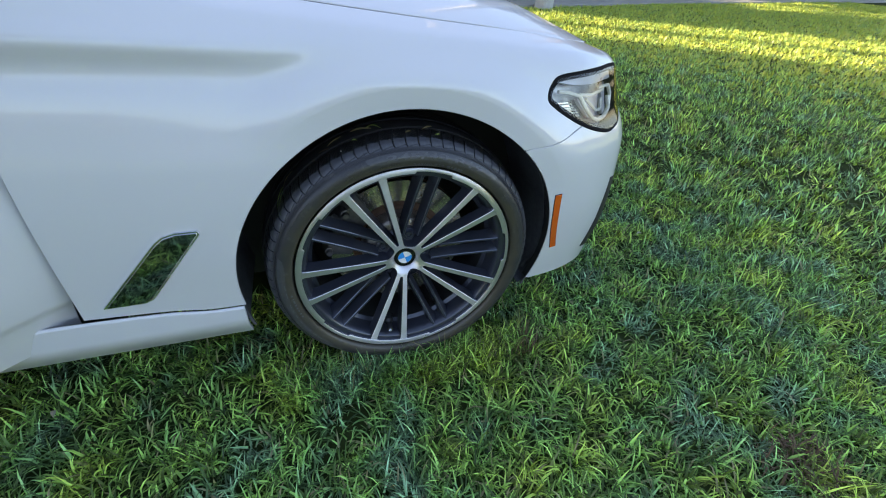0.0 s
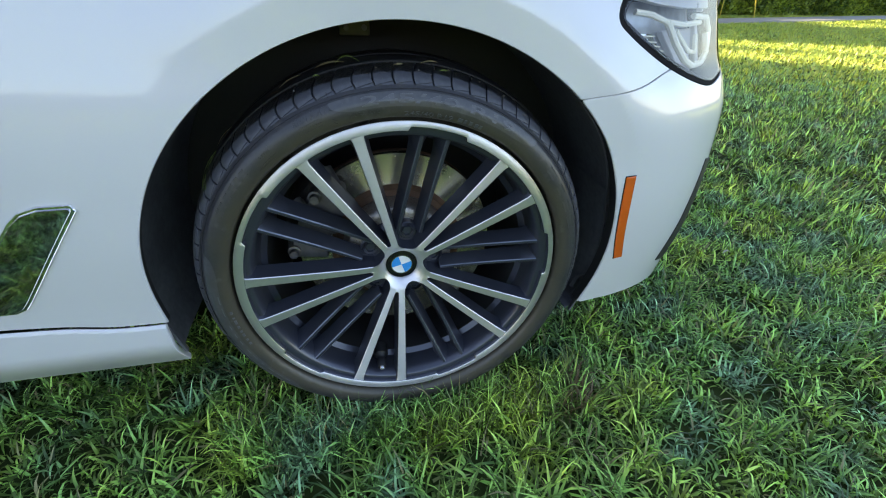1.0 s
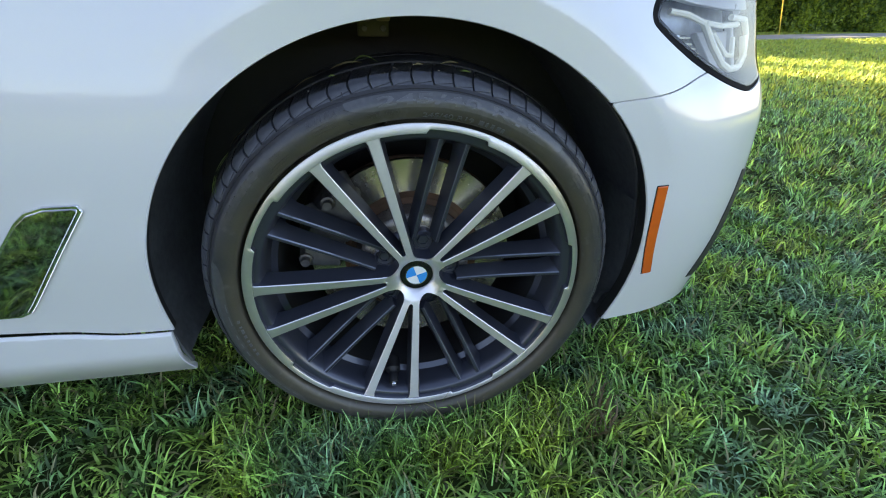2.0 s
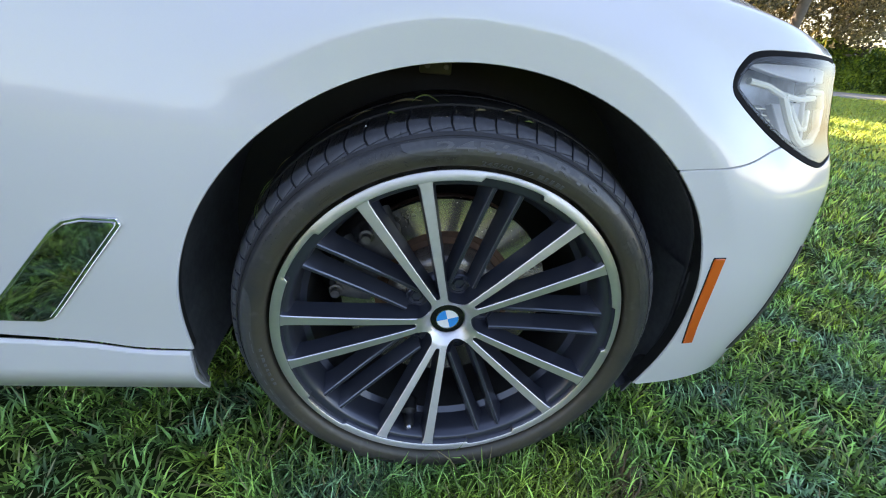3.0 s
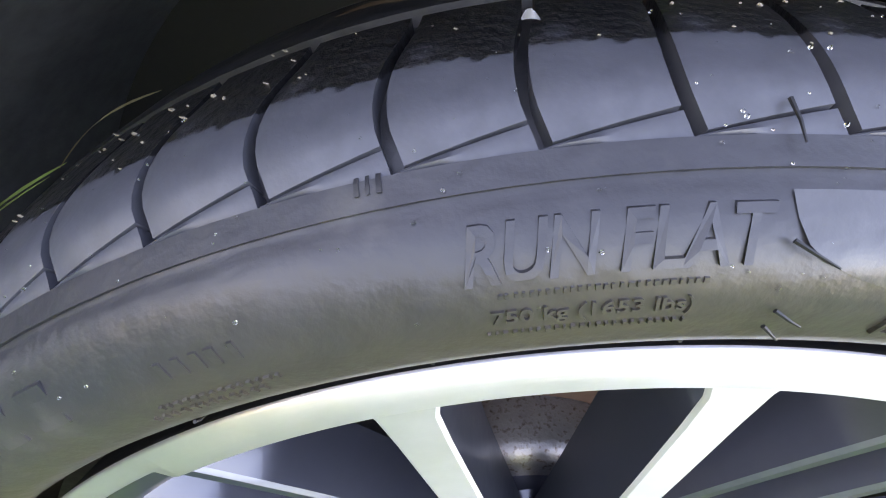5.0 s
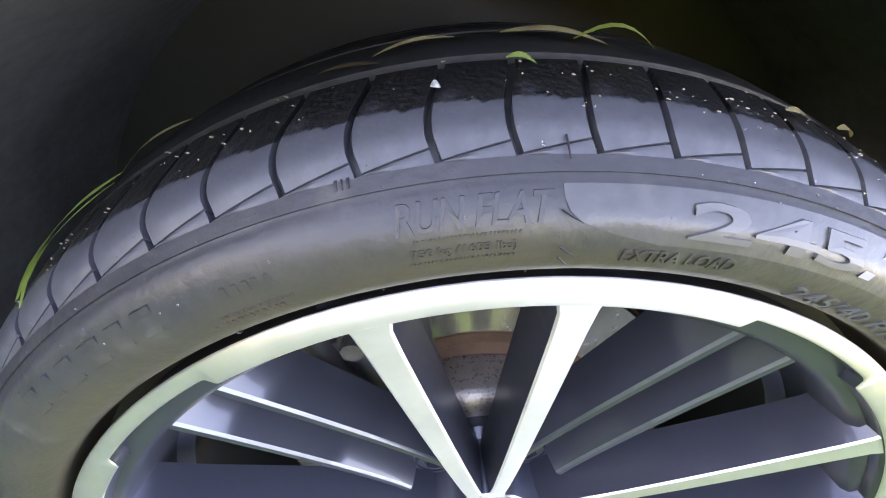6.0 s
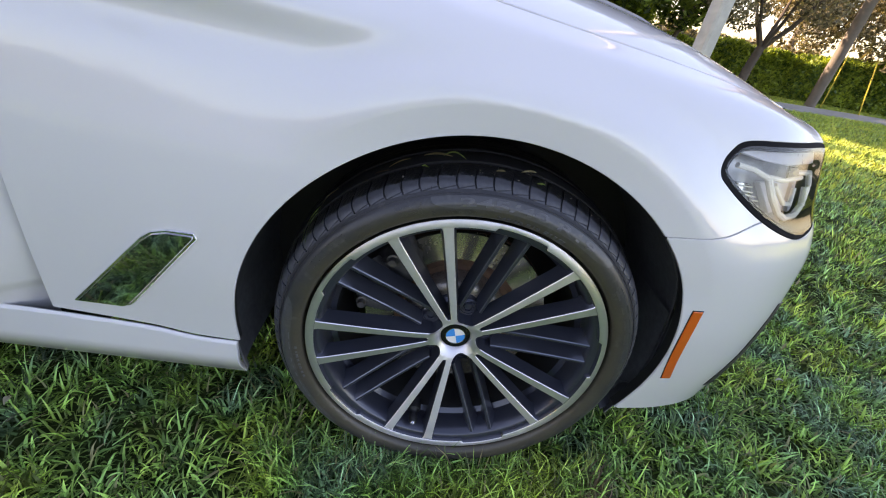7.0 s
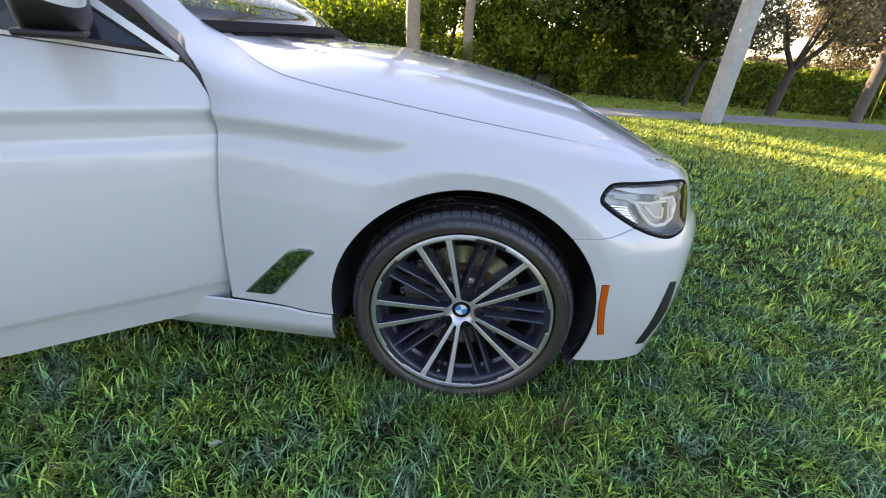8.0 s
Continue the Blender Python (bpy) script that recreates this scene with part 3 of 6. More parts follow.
def edge_distance(x, y):
    d = np.full(np.shape(x), 9.0)
    for (ax, ay), (bx, by) in zip(RIM[::3], np.r_[RIM[3::3], RIM[-1:]]):
        ex, ey = bx - ax, by - ay
        t = np.clip(((x - ax) * ex + (y - ay) * ey) / (ex * ex + ey * ey + 1e-12), 0, 1)
        d = np.minimum(d, np.hypot(x - ax - t * ex, y - ay - t * ey))
    return d


def bonnet_surface(u, v):
    """The bonnet as a height over the plan, swelling inwards from its edge."""
    u, v = np.broadcast_arrays(np.asarray(u, float), np.asarray(v, float))
    y = 0.11 + v * 0.83
    d = edge_distance(u, y)
    amp = spline(u, [-0.8, -0.70, -0.62, -0.55, -0.43, -0.3, -0.1, 0.08, 0.28, 0.48, 0.6, 0.8], [0.004, 0.014, 0.041, 0.066, 0.088, 0.095, 0.095, 0.088, 0.076, 0.046, 0.026, 0.01])
    z = top_z(u) + amp * (1 - np.exp(-d / 0.19)) + 0.006 * smooth01(d, 0.24, 0.30)
    return np.stack([u, y, z], -1)


def keep_bonnet(p):
    x, y = p[..., 0], p[..., 1]
    cowl = spline(y, [0.1, 0.3, 0.6, 0.94], [-0.735, -0.745, -0.71, -0.69])
    return np.minimum(inside(x, y, OUTLINE, 0.0) - 0.0062 + 0.0052 * smooth01(x, 0.15, 0.45), x - cowl)


bonnet = panel("bonnet", bonnet_surface, np.linspace(-0.80, 0.72, 190), np.linspace(0, 1, 110), keep_bonnet, [PAINT, BLACK_PLASTIC], car, "pearl white bonnet", lip=0.016)
# dark gutter under the bonnet's edge
bm = bmesh.new()
rim3 = flank(RIM_U, np.ones_like(RIM_U))
rim3 = rim3[rim3[:, 1] < 0.9]
tube(bm, [Vector(p) + Vector((0, 0.004, -0.010)) for p in rim3[::3]], 0.006, 6)
part("bonnet_seal", bm, BLACK_PLASTIC, car, "black rubber seal under the bonnet edge")

# dark structure behind the panels, so that seams read dark
bm = bmesh.new()
box(bm, (-0.66, 0.30, 0.16), (0.5, 1.5, 0.72))
part("inner_body", bm, BLACK_PLASTIC, car, "black unpainted inner body")

# ---- front wheel: built round the hub, in the plane y = 0 ----
def polar(r, deg, y):
    return Vector((r * math.cos(radians(deg)), y, r * math.sin(radians(deg))))


PHASE = 40.9
wheel_at = Matrix.Translation((0.004, 0, HUB + 0.001))


def placed(ob):
    ob.matrix_local = wheel_at if ob.parent is car else Matrix()
    return ob


bm = bmesh.new()
prof = [(0.2520, 0.0085), (0.2388, 0.0092), (0.2350, 0.0125), (0.2310, 0.030), (0.228, 0.055), (0.219, 0.062), (0.217, 0.09), (0.2165, 0.16), (0.222, 0.205), (0.235, 0.215)]
lathe(bm, prof[:6], 120)
lathe(bm, prof[5:], 120, mat=1)
wheel = placed(part("wheel", bm, [GUNMETAL, BARREL], car, "two-tone alloy wheel, grey with machined spokes"))

# machined lip, stepped back beside the dark spokes
bm = bmesh.new()
n = 720
rings = []
for i in range(n):
    a = 360.0 * i / n
    off = (a - (PHASE + 36)) % 72
    off = min(off, 72 - off)
    ri = 0.2440 + 0.0055 * (1 - float(smooth01(off, 9.2, 10.0)))
    rings.append([bm.verts.new(polar(r, a, y)) for r, y in ((0.2530, 0.020), (0.2552, 0.008), (0.2572, 0.0030), (0.2580, 0.0006), (0.2572, -0.0006), (ri + 0.0012, -0.0002), (ri, 0.0006), (ri - 0.0015, 0.009))])
for i in range(n):
    a, b = rings[i], rings[(i + 1) % n]
    for j in range(7):
        f = bm.faces.new((a[j], a[j + 1], b[j + 1], b[j]))
        f.material_index = 1 if j == 6 else (2 if j < 3 else 0)
placed(part("machined_lip", bm, [MACHINED, GUNMETAL, BLACK_PLASTIC], wheel, "bright machined rim lip", angle=60))


def spoke_mesh(name, p0, p1, side, w0, w1, y0, y1, depth0, depth1, face, flare=0.0, foot=0.0):
    """A bar from the hub to the rim, with a machined or painted face and dark flanks."""
    bm = bmesh.new()
    n = 14
    rows = []
    for t in [i / n for i in range(n)] + [0.975, 1.0]:
        r, h = p0[0] + (p1[0] - p0[0]) * t, (p0[1] + (p1[1] - p0[1]) * t) * side
        w = (w0 + (w1 - w0) * t) / 2 + flare * max(0, t - 0.9) * 10 * max(0, t - 0.9) * 10
        y = y0 + (y1 - y0) * (t**0.82 if flare else t**1.2)
        d = depth0 + (depth1 - depth0) * t
        c = 0.0011 if flare else 0.0015
        foot_ = foot + 0.010 * max(0.0, (t - 0.80) / 0.20) ** 2
        rows.append([bm.verts.new((r, y + d, h - w * 0.85 - foot_)), bm.verts.new((r, y + c, h - w)), bm.verts.new((r, y, h - w + c)), bm.verts.new((r, y, h + w - c)), bm.verts.new((r, y + c, h + w)), bm.verts.new((r, y + d, h + w * 0.85 + foot_))])
    for i, (a, b) in enumerate(zip(rows, rows[1:])):
        for j in range(5):
            f = bm.faces.new((a[j], a[j + 1], b[j + 1], b[j]))
            f.material_index = 0 if j == 2 else (2 if j in (1, 3) or (i == n and not flare) else 1)
        f = bm.faces.new((a[5], a[0], b[0], b[5]))
        f.material_index = 1
    bm.faces.new(rows[0]).material_index = 1
    bm.faces.new(rows[-1]).material_index = 1
    me = bpy.data.meshes.new(name)
    bmesh.ops.recalc_face_normals(bm, faces=bm.faces)
    for f in bm.faces:
        f.smooth = True
    for e in bm.edges:
        if len(e.link_faces) == 2 and e.calc_face_angle(0) > radians(30):
            e.smooth = False
    bm.to_mesh(me)
    bm.free()
    for m in face:
        me.materials.append(m)
    return me


bright = [spoke_mesh("spoke", (0.044, 0.0074), (0.2505, 0.0435), s, 0.0109, 0.0165, 0.0295, 0.0003, 0.036, 0.030, (MACHINED, GUNMETAL, MACHINED), 0.006, 0.005) for s in (-1, 1)]
# edges and rim ends of the painted spokes carry a painted highlight
dull = [spoke_mesh("painted_spoke", (0.066, 0.0190), (0.240, 0.0190), s, 0.0062, 0.0068, 0.041, 0.012, 0.026, 0.034, (GUNMETAL, GUNMETAL, EDGE_HIGHLIGHT), 0.0, 0.0080) for s in (-1, 1)]
for k in range(5):
    for s in (0, 1):
        for me, ang, label in ((bright[s], PHASE, "machined silver spoke with grey flanks"), (dull[s], PHASE + 36, "dark grey painted spoke")):
            ob = new(me.name, me)
            ob.parent = wheel
            ob.rotation_euler = (0, -radians(ang + 72 * k), 0)
            tagged(ob, label)

# hub: star of machined metal round the cap, with rounded webs between the spokes
bm = bmesh.new()
n = 480
rows = []
for i in range(n):
    a = 360.0 * i / n
    off = abs((a - PHASE + 36) % 72 - 36)
    web = 36 - off
    sunk = 0.0
    if web < 20.06:
        # the wide pocket between two pairs of spokes
        ro = 0.0541 * math.cos(radians(web)) - math.sqrt(max(0.0, 0.01863**2 - (0.0541 * math.sin(radians(web))) ** 2))
    elif off < 3.6:
        # the narrow slot inside a pair
        ro = 0.0523 * math.cos(radians(off)) - math.sqrt(max(0.0, 0.0033**2 - (0.0523 * math.sin(radians(off))) ** 2))
    else:
        ro = 0.0519 + (0.0491 - 0.0519) * (off - 3.6) / 12.3
        sunk = min(1.0, (off - 3.6) / 2, (15.94 - off) / 2)
    prof = [(0.0270, 0.052), (0.0273, 0.0438), (0.0280, 0.0418)]
    for g in (0.2, 0.4, 0.6, 0.75, 0.88, 1.0):
        r = 0.0280 + (ro - 0.0280) * g
        y = 0.0292 + 0.0115 * min(1.0, max(0.0, (0.044 - r) / 0.016)) ** 1.3
        y -= 0.0292 * max(0.0, (r * math.cos(radians(off)) - 0.044) / 0.2065) ** 0.82
        prof.append((r, y + 0.0009 * sunk * float(smooth01(r, 0.0455, 0.0500))))
    prof += [(ro + 0.0010, prof[-1][1] + 0.0014), (ro + 0.008, 0.085)]
    rows.append([bm.verts.new(polar(r, a, y)) for r, y in prof])
for i in range(n):
    a, b = rows[i], rows[(i + 1) % n]
    for j in range(10):
        bm.faces.new((a[j], a[j + 1], b[j + 1], b[j])).material_index = 1 if j == 9 else 0
placed(part("hub", bm, [MACHINED, GUNMETAL], wheel, "machined hub centre"))
bm = bmesh.new()
lathe(bm, [(0.0, 0.058), (0.066, 0.060), (0.072, 0.066), (0.074, 0.10)], 64)
placed(part("hub_plate", bm, GUNMETAL, wheel, "dark grey hub plate"))

# badge: black ring with four quarters of blue and white
bm = bmesh.new()
lathe(bm, [(0.0270, 0.056), (0.0270, 0.0442), (0.0264, 0.0430), (0.0178, 0.0425), (0.0172, 0.0433)], 64)
lathe(bm, [(0.0184, 0.0427), (0.0182, 0.0421), (0.0173, 0.0421), (0.0170, 0.0429)], 64, mat=1)
for k in range(4):
    n = 12
    c = bm.verts.new((0, 0.0425, 0))
    q = [[bm.verts.new(polar(0.0172 * f, k * 90 + 17 + 90 * i / n, 0.0425 + 0.0005 * f * f)) for i in range(n + 1)] for f in (0.5, 1.0)]
    for i in range(n):
        bm.faces.new((c, q[0][i], q[0][i + 1])).material_index = 2 + k % 2
        bm.faces.new((q[0][i], q[1][i], q[1][i + 1], q[0][i + 1])).material_index = 2 + k % 2
placed(part("hub_cap", bm, [GLOSS_BLACK, SILVER, WHITE, BLUE], wheel, "round black cap with blue and white quarters"))

# wheel bolts in their pockets
bm = bmesh.new()
lathe(bm, [(0.0165, 0.075), (0.0165, 0.0595), (0.0150, 0.0580), (0.0145, 0.063), (0.0135, 0.066)], 32)
lathe(bm, [(0.0105, 0.075), (0.0102, 0.058), (0.0090, 0.056), (0.0080, 0.056), (0.0075, 0.061), (0.0, 0.062)], 6)
bm_me = bpy.data.meshes.new("wheel_bolt")
for f in bm.faces:
    f.smooth = False
bm.to_mesh(bm_me)
bm.free()
bm_me.materials.append(GUNMETAL)
for k in range(5):
    ob = tagged(new("wheel_bolt", bm_me), "dark steel wheel bolt")
    ob.parent, ob.location = wheel, polar(0.0585, PHASE + 36 + 72 * k, 0)

# valve
bm = bmesh.new()
lathe(bm, [(0.0, 0.0), (0.0056, 0.0), (0.0060, 0.002), (0.0060, 0.012), (0.0055, 0.013), (0.0060, 0.018), (0.010, 0.022), (0.010, 0.04)], 16)
valve = part("valve", bm, [BLACK_PLASTIC], wheel, "black rubber tyre valve")
valve.matrix_local = Matrix.Translation(polar(0.216, PHASE + 216.0, 0.012)) @ pose(0, 0, 0, 15, 0, 0) @ Matrix.Diagonal((1.4, 1.2, 1.4, 1))
bm = bmesh.new()
lathe(bm, [(0.0, -0.0035), (0.0028, -0.0035), (0.0032, -0.0028), (0.0032, 0.002), (0.0, 0.002)], 14)
part("valve_cap", bm, SILVER, valve, "bright valve cap")

# tyre: 245/40 R19
HALF = [(0.2440, 0.030), (0.2590, 0.029), (0.2622, 0.022), (0.2626, 0.0040), (0.2630, 0.0002), (0.2641, -0.0030), (0.2660, -0.0056), (0.2700, -0.0085), (0.2780, -0.0108), (0.2860, -0.0105), (0.2930, -0.0066), (0.2970, -0.0028), (0.2976, -0.0012), (0.2986, -0.0004), (0.2992, -0.0010), (0.3027, 0.0036), (0.3062, 0.0072), (0.3100, 0.0112), (0.3142, 0.0190), (0.3172, 0.0290), (0.3198, 0.0430), (0.3222, 0.0560), (0.3246, 0.0720), (0.3260, 0.0860), (0.3268, 0.115)]
TR, TY = [p[0] for p in HALF], [p[1] for p in HALF]


def wall_y(r):
    return float(spline(r, TR, TY))


TREAD_S = np.r_[0, np.cumsum(np.hypot(np.diff(TR), np.diff(TY)))]


def tread_point(s, deg, drop=0.0):
    """A point of the tyre's skin: s metres along its section, deg round the axle."""
    r, y = float(spline(s, TREAD_S, TR)), float(spline(s, TREAD_S, TY))
    r2, y2 = float(spline(s + 5e-4, TREAD_S, TR)), float(spline(s + 5e-4, TREAD_S, TY))
    dr, dy = r2 - r, y2 - y
    ln = math.hypot(dr, dy) + 1e-9
    return polar(r - drop * dy / ln, deg, y + drop * dr / ln)


S_LOW = float(np.interp(0.3030, TR, TREAD_S))
low = [(r, y) for r, y in HALF if r < 0.3028] + [(0.3028, wall_y(0.3028))]
inner = []
for s in np.linspace(S_LOW + 0.0006, TREAD_S[-1], 14):
    r, y = float(spline(s, TREAD_S, TR)), float(spline(s, TREAD_S, TY))
    inner.append((r - 0.0045, y + 0.003 * float(1 - smooth01(r, 0.305, 0.322))))
far_side = [(r, 0.230 - y) for r, y in HALF[::-1]]
bm = bmesh.new()
lathe(bm, low + inner + far_side, 240)
tyre = placed(part("tyre", bm, RUBBER, car, "black low-profile rubber tyre, damp with dew", angle=50))

PITCH, GROOVE = 360.0 / 75, 0.50
SHOULDER = 0.056


def block_mesh():
    """One shoulder block of the tread with the wedge of rubber under its slanting sipe."""
    bm = bmesh.new()
    wide = PITCH - GROOVE

    def patch(lo, hi, a0, a1, ns, na, deep):
        top = [[None] * (na + 1) for _ in range(ns + 1)]
        for j in range(na + 1):
            f = j / na
            for i in range(ns + 1):
                g = i / ns
                s0, s1 = lo(f), hi(f)
                s = s0 + (s1 - s0) * g
                hook = 0.40 * (1 - float(smooth01(s - S_LOW, -0.002, 0.011)))
                d = 0.0006 if (i in (0, ns) or j in (0, na)) else 0.0
                top[i][j] = bm.verts.new(tread_point(s, a0 + (a1 - a0) * f - hook - 1.4 * float(smooth01(s - S_LOW, 0.012, 0.060)), d))
        for i in range(ns):
            for j in range(na):
                bm.faces.new((top[i][j], top[i + 1][j], top[i + 1][j + 1], top[i][j + 1]))
        ring = [top[0][j] for j in range(na + 1)] + [top[i][na] for i in range(1, ns + 1)] + [top[ns][j] for j in range(na - 1, -1, -1)] + [top[i][0] for i in range(ns - 1, 0, -1)]
        mid = sum((v.co for v in ring), Vector()) / len(ring)
        low_ = []
        for v in ring:
            c = v.co.copy()
            rr = math.hypot(c.x, c.z)
            c = Vector((c.x * (rr - deep) / rr, c.y + deep * 0.6 * float(1 - smooth01(rr, 0.305, 0.322)), c.z * (rr - deep) / rr))
            low_.append(bm.verts.new(c))
        for q in range(len(ring)):
            p = (q + 1) % len(ring)
            bm.faces.new((ring[q], ring[p], low_[p], low_[q]))

    # a from high angle (the groove's hooked foot) to low angle
    patch(lambda f: S_LOW + 0.0011 + 0.0046 * f, lambda f: S_LOW + SHOULDER, wide, 0.0, 16, 6, 0.005)
    patch(lambda f: S_LOW - 0.0002, lambda f: S_LOW + 0.0002 + 0.0046 * f, wide + GROOVE * 0.8, 0.0, 2, 6, 0.004)
    bmesh.ops.recalc_face_normals(bm, faces=bm.faces)
    for f in bm.faces:
        f.smooth = True
    for e in bm.edges:
        if len(e.link_faces) == 2 and e.calc_face_angle(0) > radians(50):
            e.smooth = False
    me = bpy.data.meshes.new("tread_block")
    bm.to_mesh(me)
    bm.free()
    me.materials.append(RUBBER_TREAD)
    return me


block = block_mesh()
for k in range(75):
    ob = new("tread_block", block)
    ob.parent = tyre
    ob.rotation_euler = (0, -radians(110.1 + PITCH * k), 0)
# middle ribs of the tread, cut by shallow sipes
for y0, y1 in ((0.062, 0.096), (0.105, 0.124), (0.132, 0.166), (0.176, 0.205)):
    bm = bmesh.new()
    ra, rb = (float(np.interp(min(y, 0.230 - y), TY[13:], TR[13:])) + 0.0004 for y in (y0, y1))
    lathe(bm, [(ra - 0.006, y0), (ra - 0.0008, y0), (ra, y0 + 0.001), (rb, y1 - 0.001), (rb - 0.0008, y1), (rb - 0.006, y1)], 160)
    placed(part("tread_rib", bm, RUBBER_RIB, tyre))


# raised lettering on the sidewall
def curved_text(text, name, r0, a0, a1, height, mat, label, raise_=0.0007, slant=0.0, bold=0.0):
    cu = bpy.data.curves.new("lettering", "FONT")
    cu.body, cu.size, cu.resolution_u, cu.extrude, cu.shear, cu.offset = text, 1.0, 3, 0.02, slant, bold
    tmp = new("lettering_source", cu)
    bpy.context.view_layer.update()
    me = bpy.data.meshes.new_from_object(tmp.evaluated_get(bpy.context.evaluated_depsgraph_get()))
    bpy.data.objects.remove(tmp)
    co = np.array([v.co for v in me.vertices])
    w, h = co[:, 0].max(), 0.70
    for v, (x, yy, zz) in zip(me.vertices, co):
        r = r0 + yy / h * height
        v.co = polar(r, a0 + (a1 - a0) * x / w, wall_y(r) - (raise_ if zz > 0 else -0.0006))
    me.update()
    me.name = name
    ob = link_mesh(name, me, mat, tyre, label)
    return ob


def bar_row(name, r0, a0, a1, height, count, seed, mat, label, fill=0.7, raise_=0.0006):
    """A row of plain raised bars on the sidewall."""
    rng = random.Random(seed)
    bm = bmesh.new()
    step = (a1 - a0) / count
    for k in range(count):
        b0, b1 = a0 + step * (k + rng.uniform(0, 0.25)), a0 + step * (k + fill * rng.uniform(0.7, 1.25))
        n = 4
        q = [[bm.verts.new(polar(r, b0 + (b1 - b0) * i / n, wall_y(r) - d)) for r, d in ((r0, -0.0005), (r0 + 0.0003, raise_), (r0 + height - 0.0003, raise_), (r0 + height, -0.0005))] for i in range(n + 1)]
        for a, b in zip(q, q[1:]):
            for j in range(3):
                bm.faces.new((a[j], a[j + 1], b[j + 1], b[j]))
        bm.faces.new(q[0])
        bm.faces.new(q[-1][::-1])
    return part(name, bm, mat, tyre, label)


curved_text("RUN FLAT", "lettering", 0.2872, 117.6, 107.7, 0.0080, RUBBER, "raised black tyre lettering", 0.00026, 0.25, 0.018)
curved_text("EXTRA LOAD", "lettering", 0.2722, 103.0, 94.6, 0.0052, RUBBER, "raised black tyre lettering", 0.0005, 0.0, 0.01)
curved_text("245/40 R19", "lettering", 0.2835, 99.4, 56.2, 0.0105, RUBBER_RAISED, "large grey tyre size lettering", 0.0012, 0.0, 0.02)
curved_text("245/40 R19", "lettering", 0.2665, 88.5, 74.5, 0.0060, RUBBER_RAISED, "small grey tyre size lettering", 0.0009)
bar_row("marking", 0.2668, 73.0, 64.5, 0.006, 5, 1, RUBBER_RAISED, "small unreadable tyre marking")
bar_row("marking", 0.2838, 116.5, 109.7, 0.0015, 26, 2, RUBBER, "tiny unreadable tyre marking", 0.62, 0.00035)
curved_text("750 kg (1653 lbs)", "lettering", 0.2790, 116.8, 110.0, 0.0027, RUBBER, "tiny raised load lettering", 0.0005, 0.0, 0.015)
bar_row("marking", 0.2756, 117.0, 110.0, 0.0014, 24, 4, RUBBER, "tiny unreadable tyre marking", 0.62, 0.00035)
bar_row("marking", 0.2820, 129.5, 125.5, 0.0045, 5, 5, RUBBER, "tiny unreadable tyre marking", 0.5, 0.00035)
bar_row("marking", 0.2750, 131.0, 125.0, 0.0016, 14, 6, RUBBER, "tiny unreadable tyre marking", 0.6, 0.0003)
bar_row("marking", 0.2715, 132.0, 126.0, 0.0022, 12, 15, RUBBER, "tiny unreadable tyre marking", 0.6, 0.0003)
bar_row("marking", 0.3010, 120.6, 119.5, 0.0022, 3, 7, RUBBER, "small wear mark on the shoulder", raise_=0.0004)
bar_row("marking", 0.2805, 186.0, 176.0, 0.012, 2, 8, RUBBER_RAISED, "two bold sidewall shapes", 0.6)
bar_row("marking", 0.2815, 222.0, 188.0, 0.010, 9, 9, RUBBER_RAISED, "row of bold sidewall shapes", 0.72)
bar_row("marking", 0.2700, 200.0, 184.0, 0.0035, 8, 10, RUBBER_RAISED, "small unreadable tyre marking")
bar_row("marking", 0.2800, 40.0, -6.0, 0.011, 7, 11, RUBBER, "row of faint sidewall shapes", 0.75, 0.0005)
bar_row("marking", 0.2810, 150.0, 134.0, 0.010, 6, 12, RUBBER, "row of faint sidewall shapes", 0.7, 0.0005)


def wall_patch(name, a0, a1, r0, r1, mat, label):
    """A smooth tinted field of the sidewall with slanting ends."""
    bm = bmesh.new()
    n = 60
    rows = []
    for i in range(n + 1):
        f = i / n
        rows.append([bm.verts.new(polar(r0 + (r1 - r0) * g, a0 + (a1 - a0) * f - 6.5 * (1 - g) ** 3.2 * (1 - 2 * f), wall_y(r0 + (r1 - r0) * g) - 0.00022)) for g in (0, 0.06, 0.12, 0.2, 0.3, 0.45, 0.6, 0.8, 1.0)])
    for a, b in zip(rows, rows[1:]):
        for j in range(8):
            bm.faces.new((a[j], a[j + 1], b[j + 1], b[j]))
    return part(name, bm, mat, tyre, label)


wall_patch("sidewall_field", 107.2, 48.0, 0.2795, 0.2965, RUBBER_FIELD, "smooth grey field of the sidewall")
wall_patch("sidewall_field", 228.0, 164.0, 0.2785, 0.2950, RUBBER_FIELD, "smooth grey field of the sidewall")

# little rubber hairs left by the mould
for r0, a0, r1, a1 in ((0.2905, 107.4, 0.2875, 106.2), (0.2785, 107.3, 0.2760, 106.4), (0.2745, 107.3, 0.2715, 106.6), (0.2645, 109.0, 0.2615, 108.7), (0.2645, 119.6, 0.2612, 119.9), (0.2660, 131.5, 0.2630, 131.9), (0.3075, 106.75, 0.3024, 106.7)):
    bm = bmesh.new()
    p0, p1 = polar(r0, a0, wall_y(r0) - 0.0008), polar(r1, a1, wall_y(r1) - 0.0022)
    tube(bm, [p0, p0.lerp(p1, 0.5) + Vector((0, -0.0006, 0)), p1], 0.00045, 6, 0.0002)
    part("mould_hair", bm, BLACK_PLASTIC, tyre, "short black rubber hair")

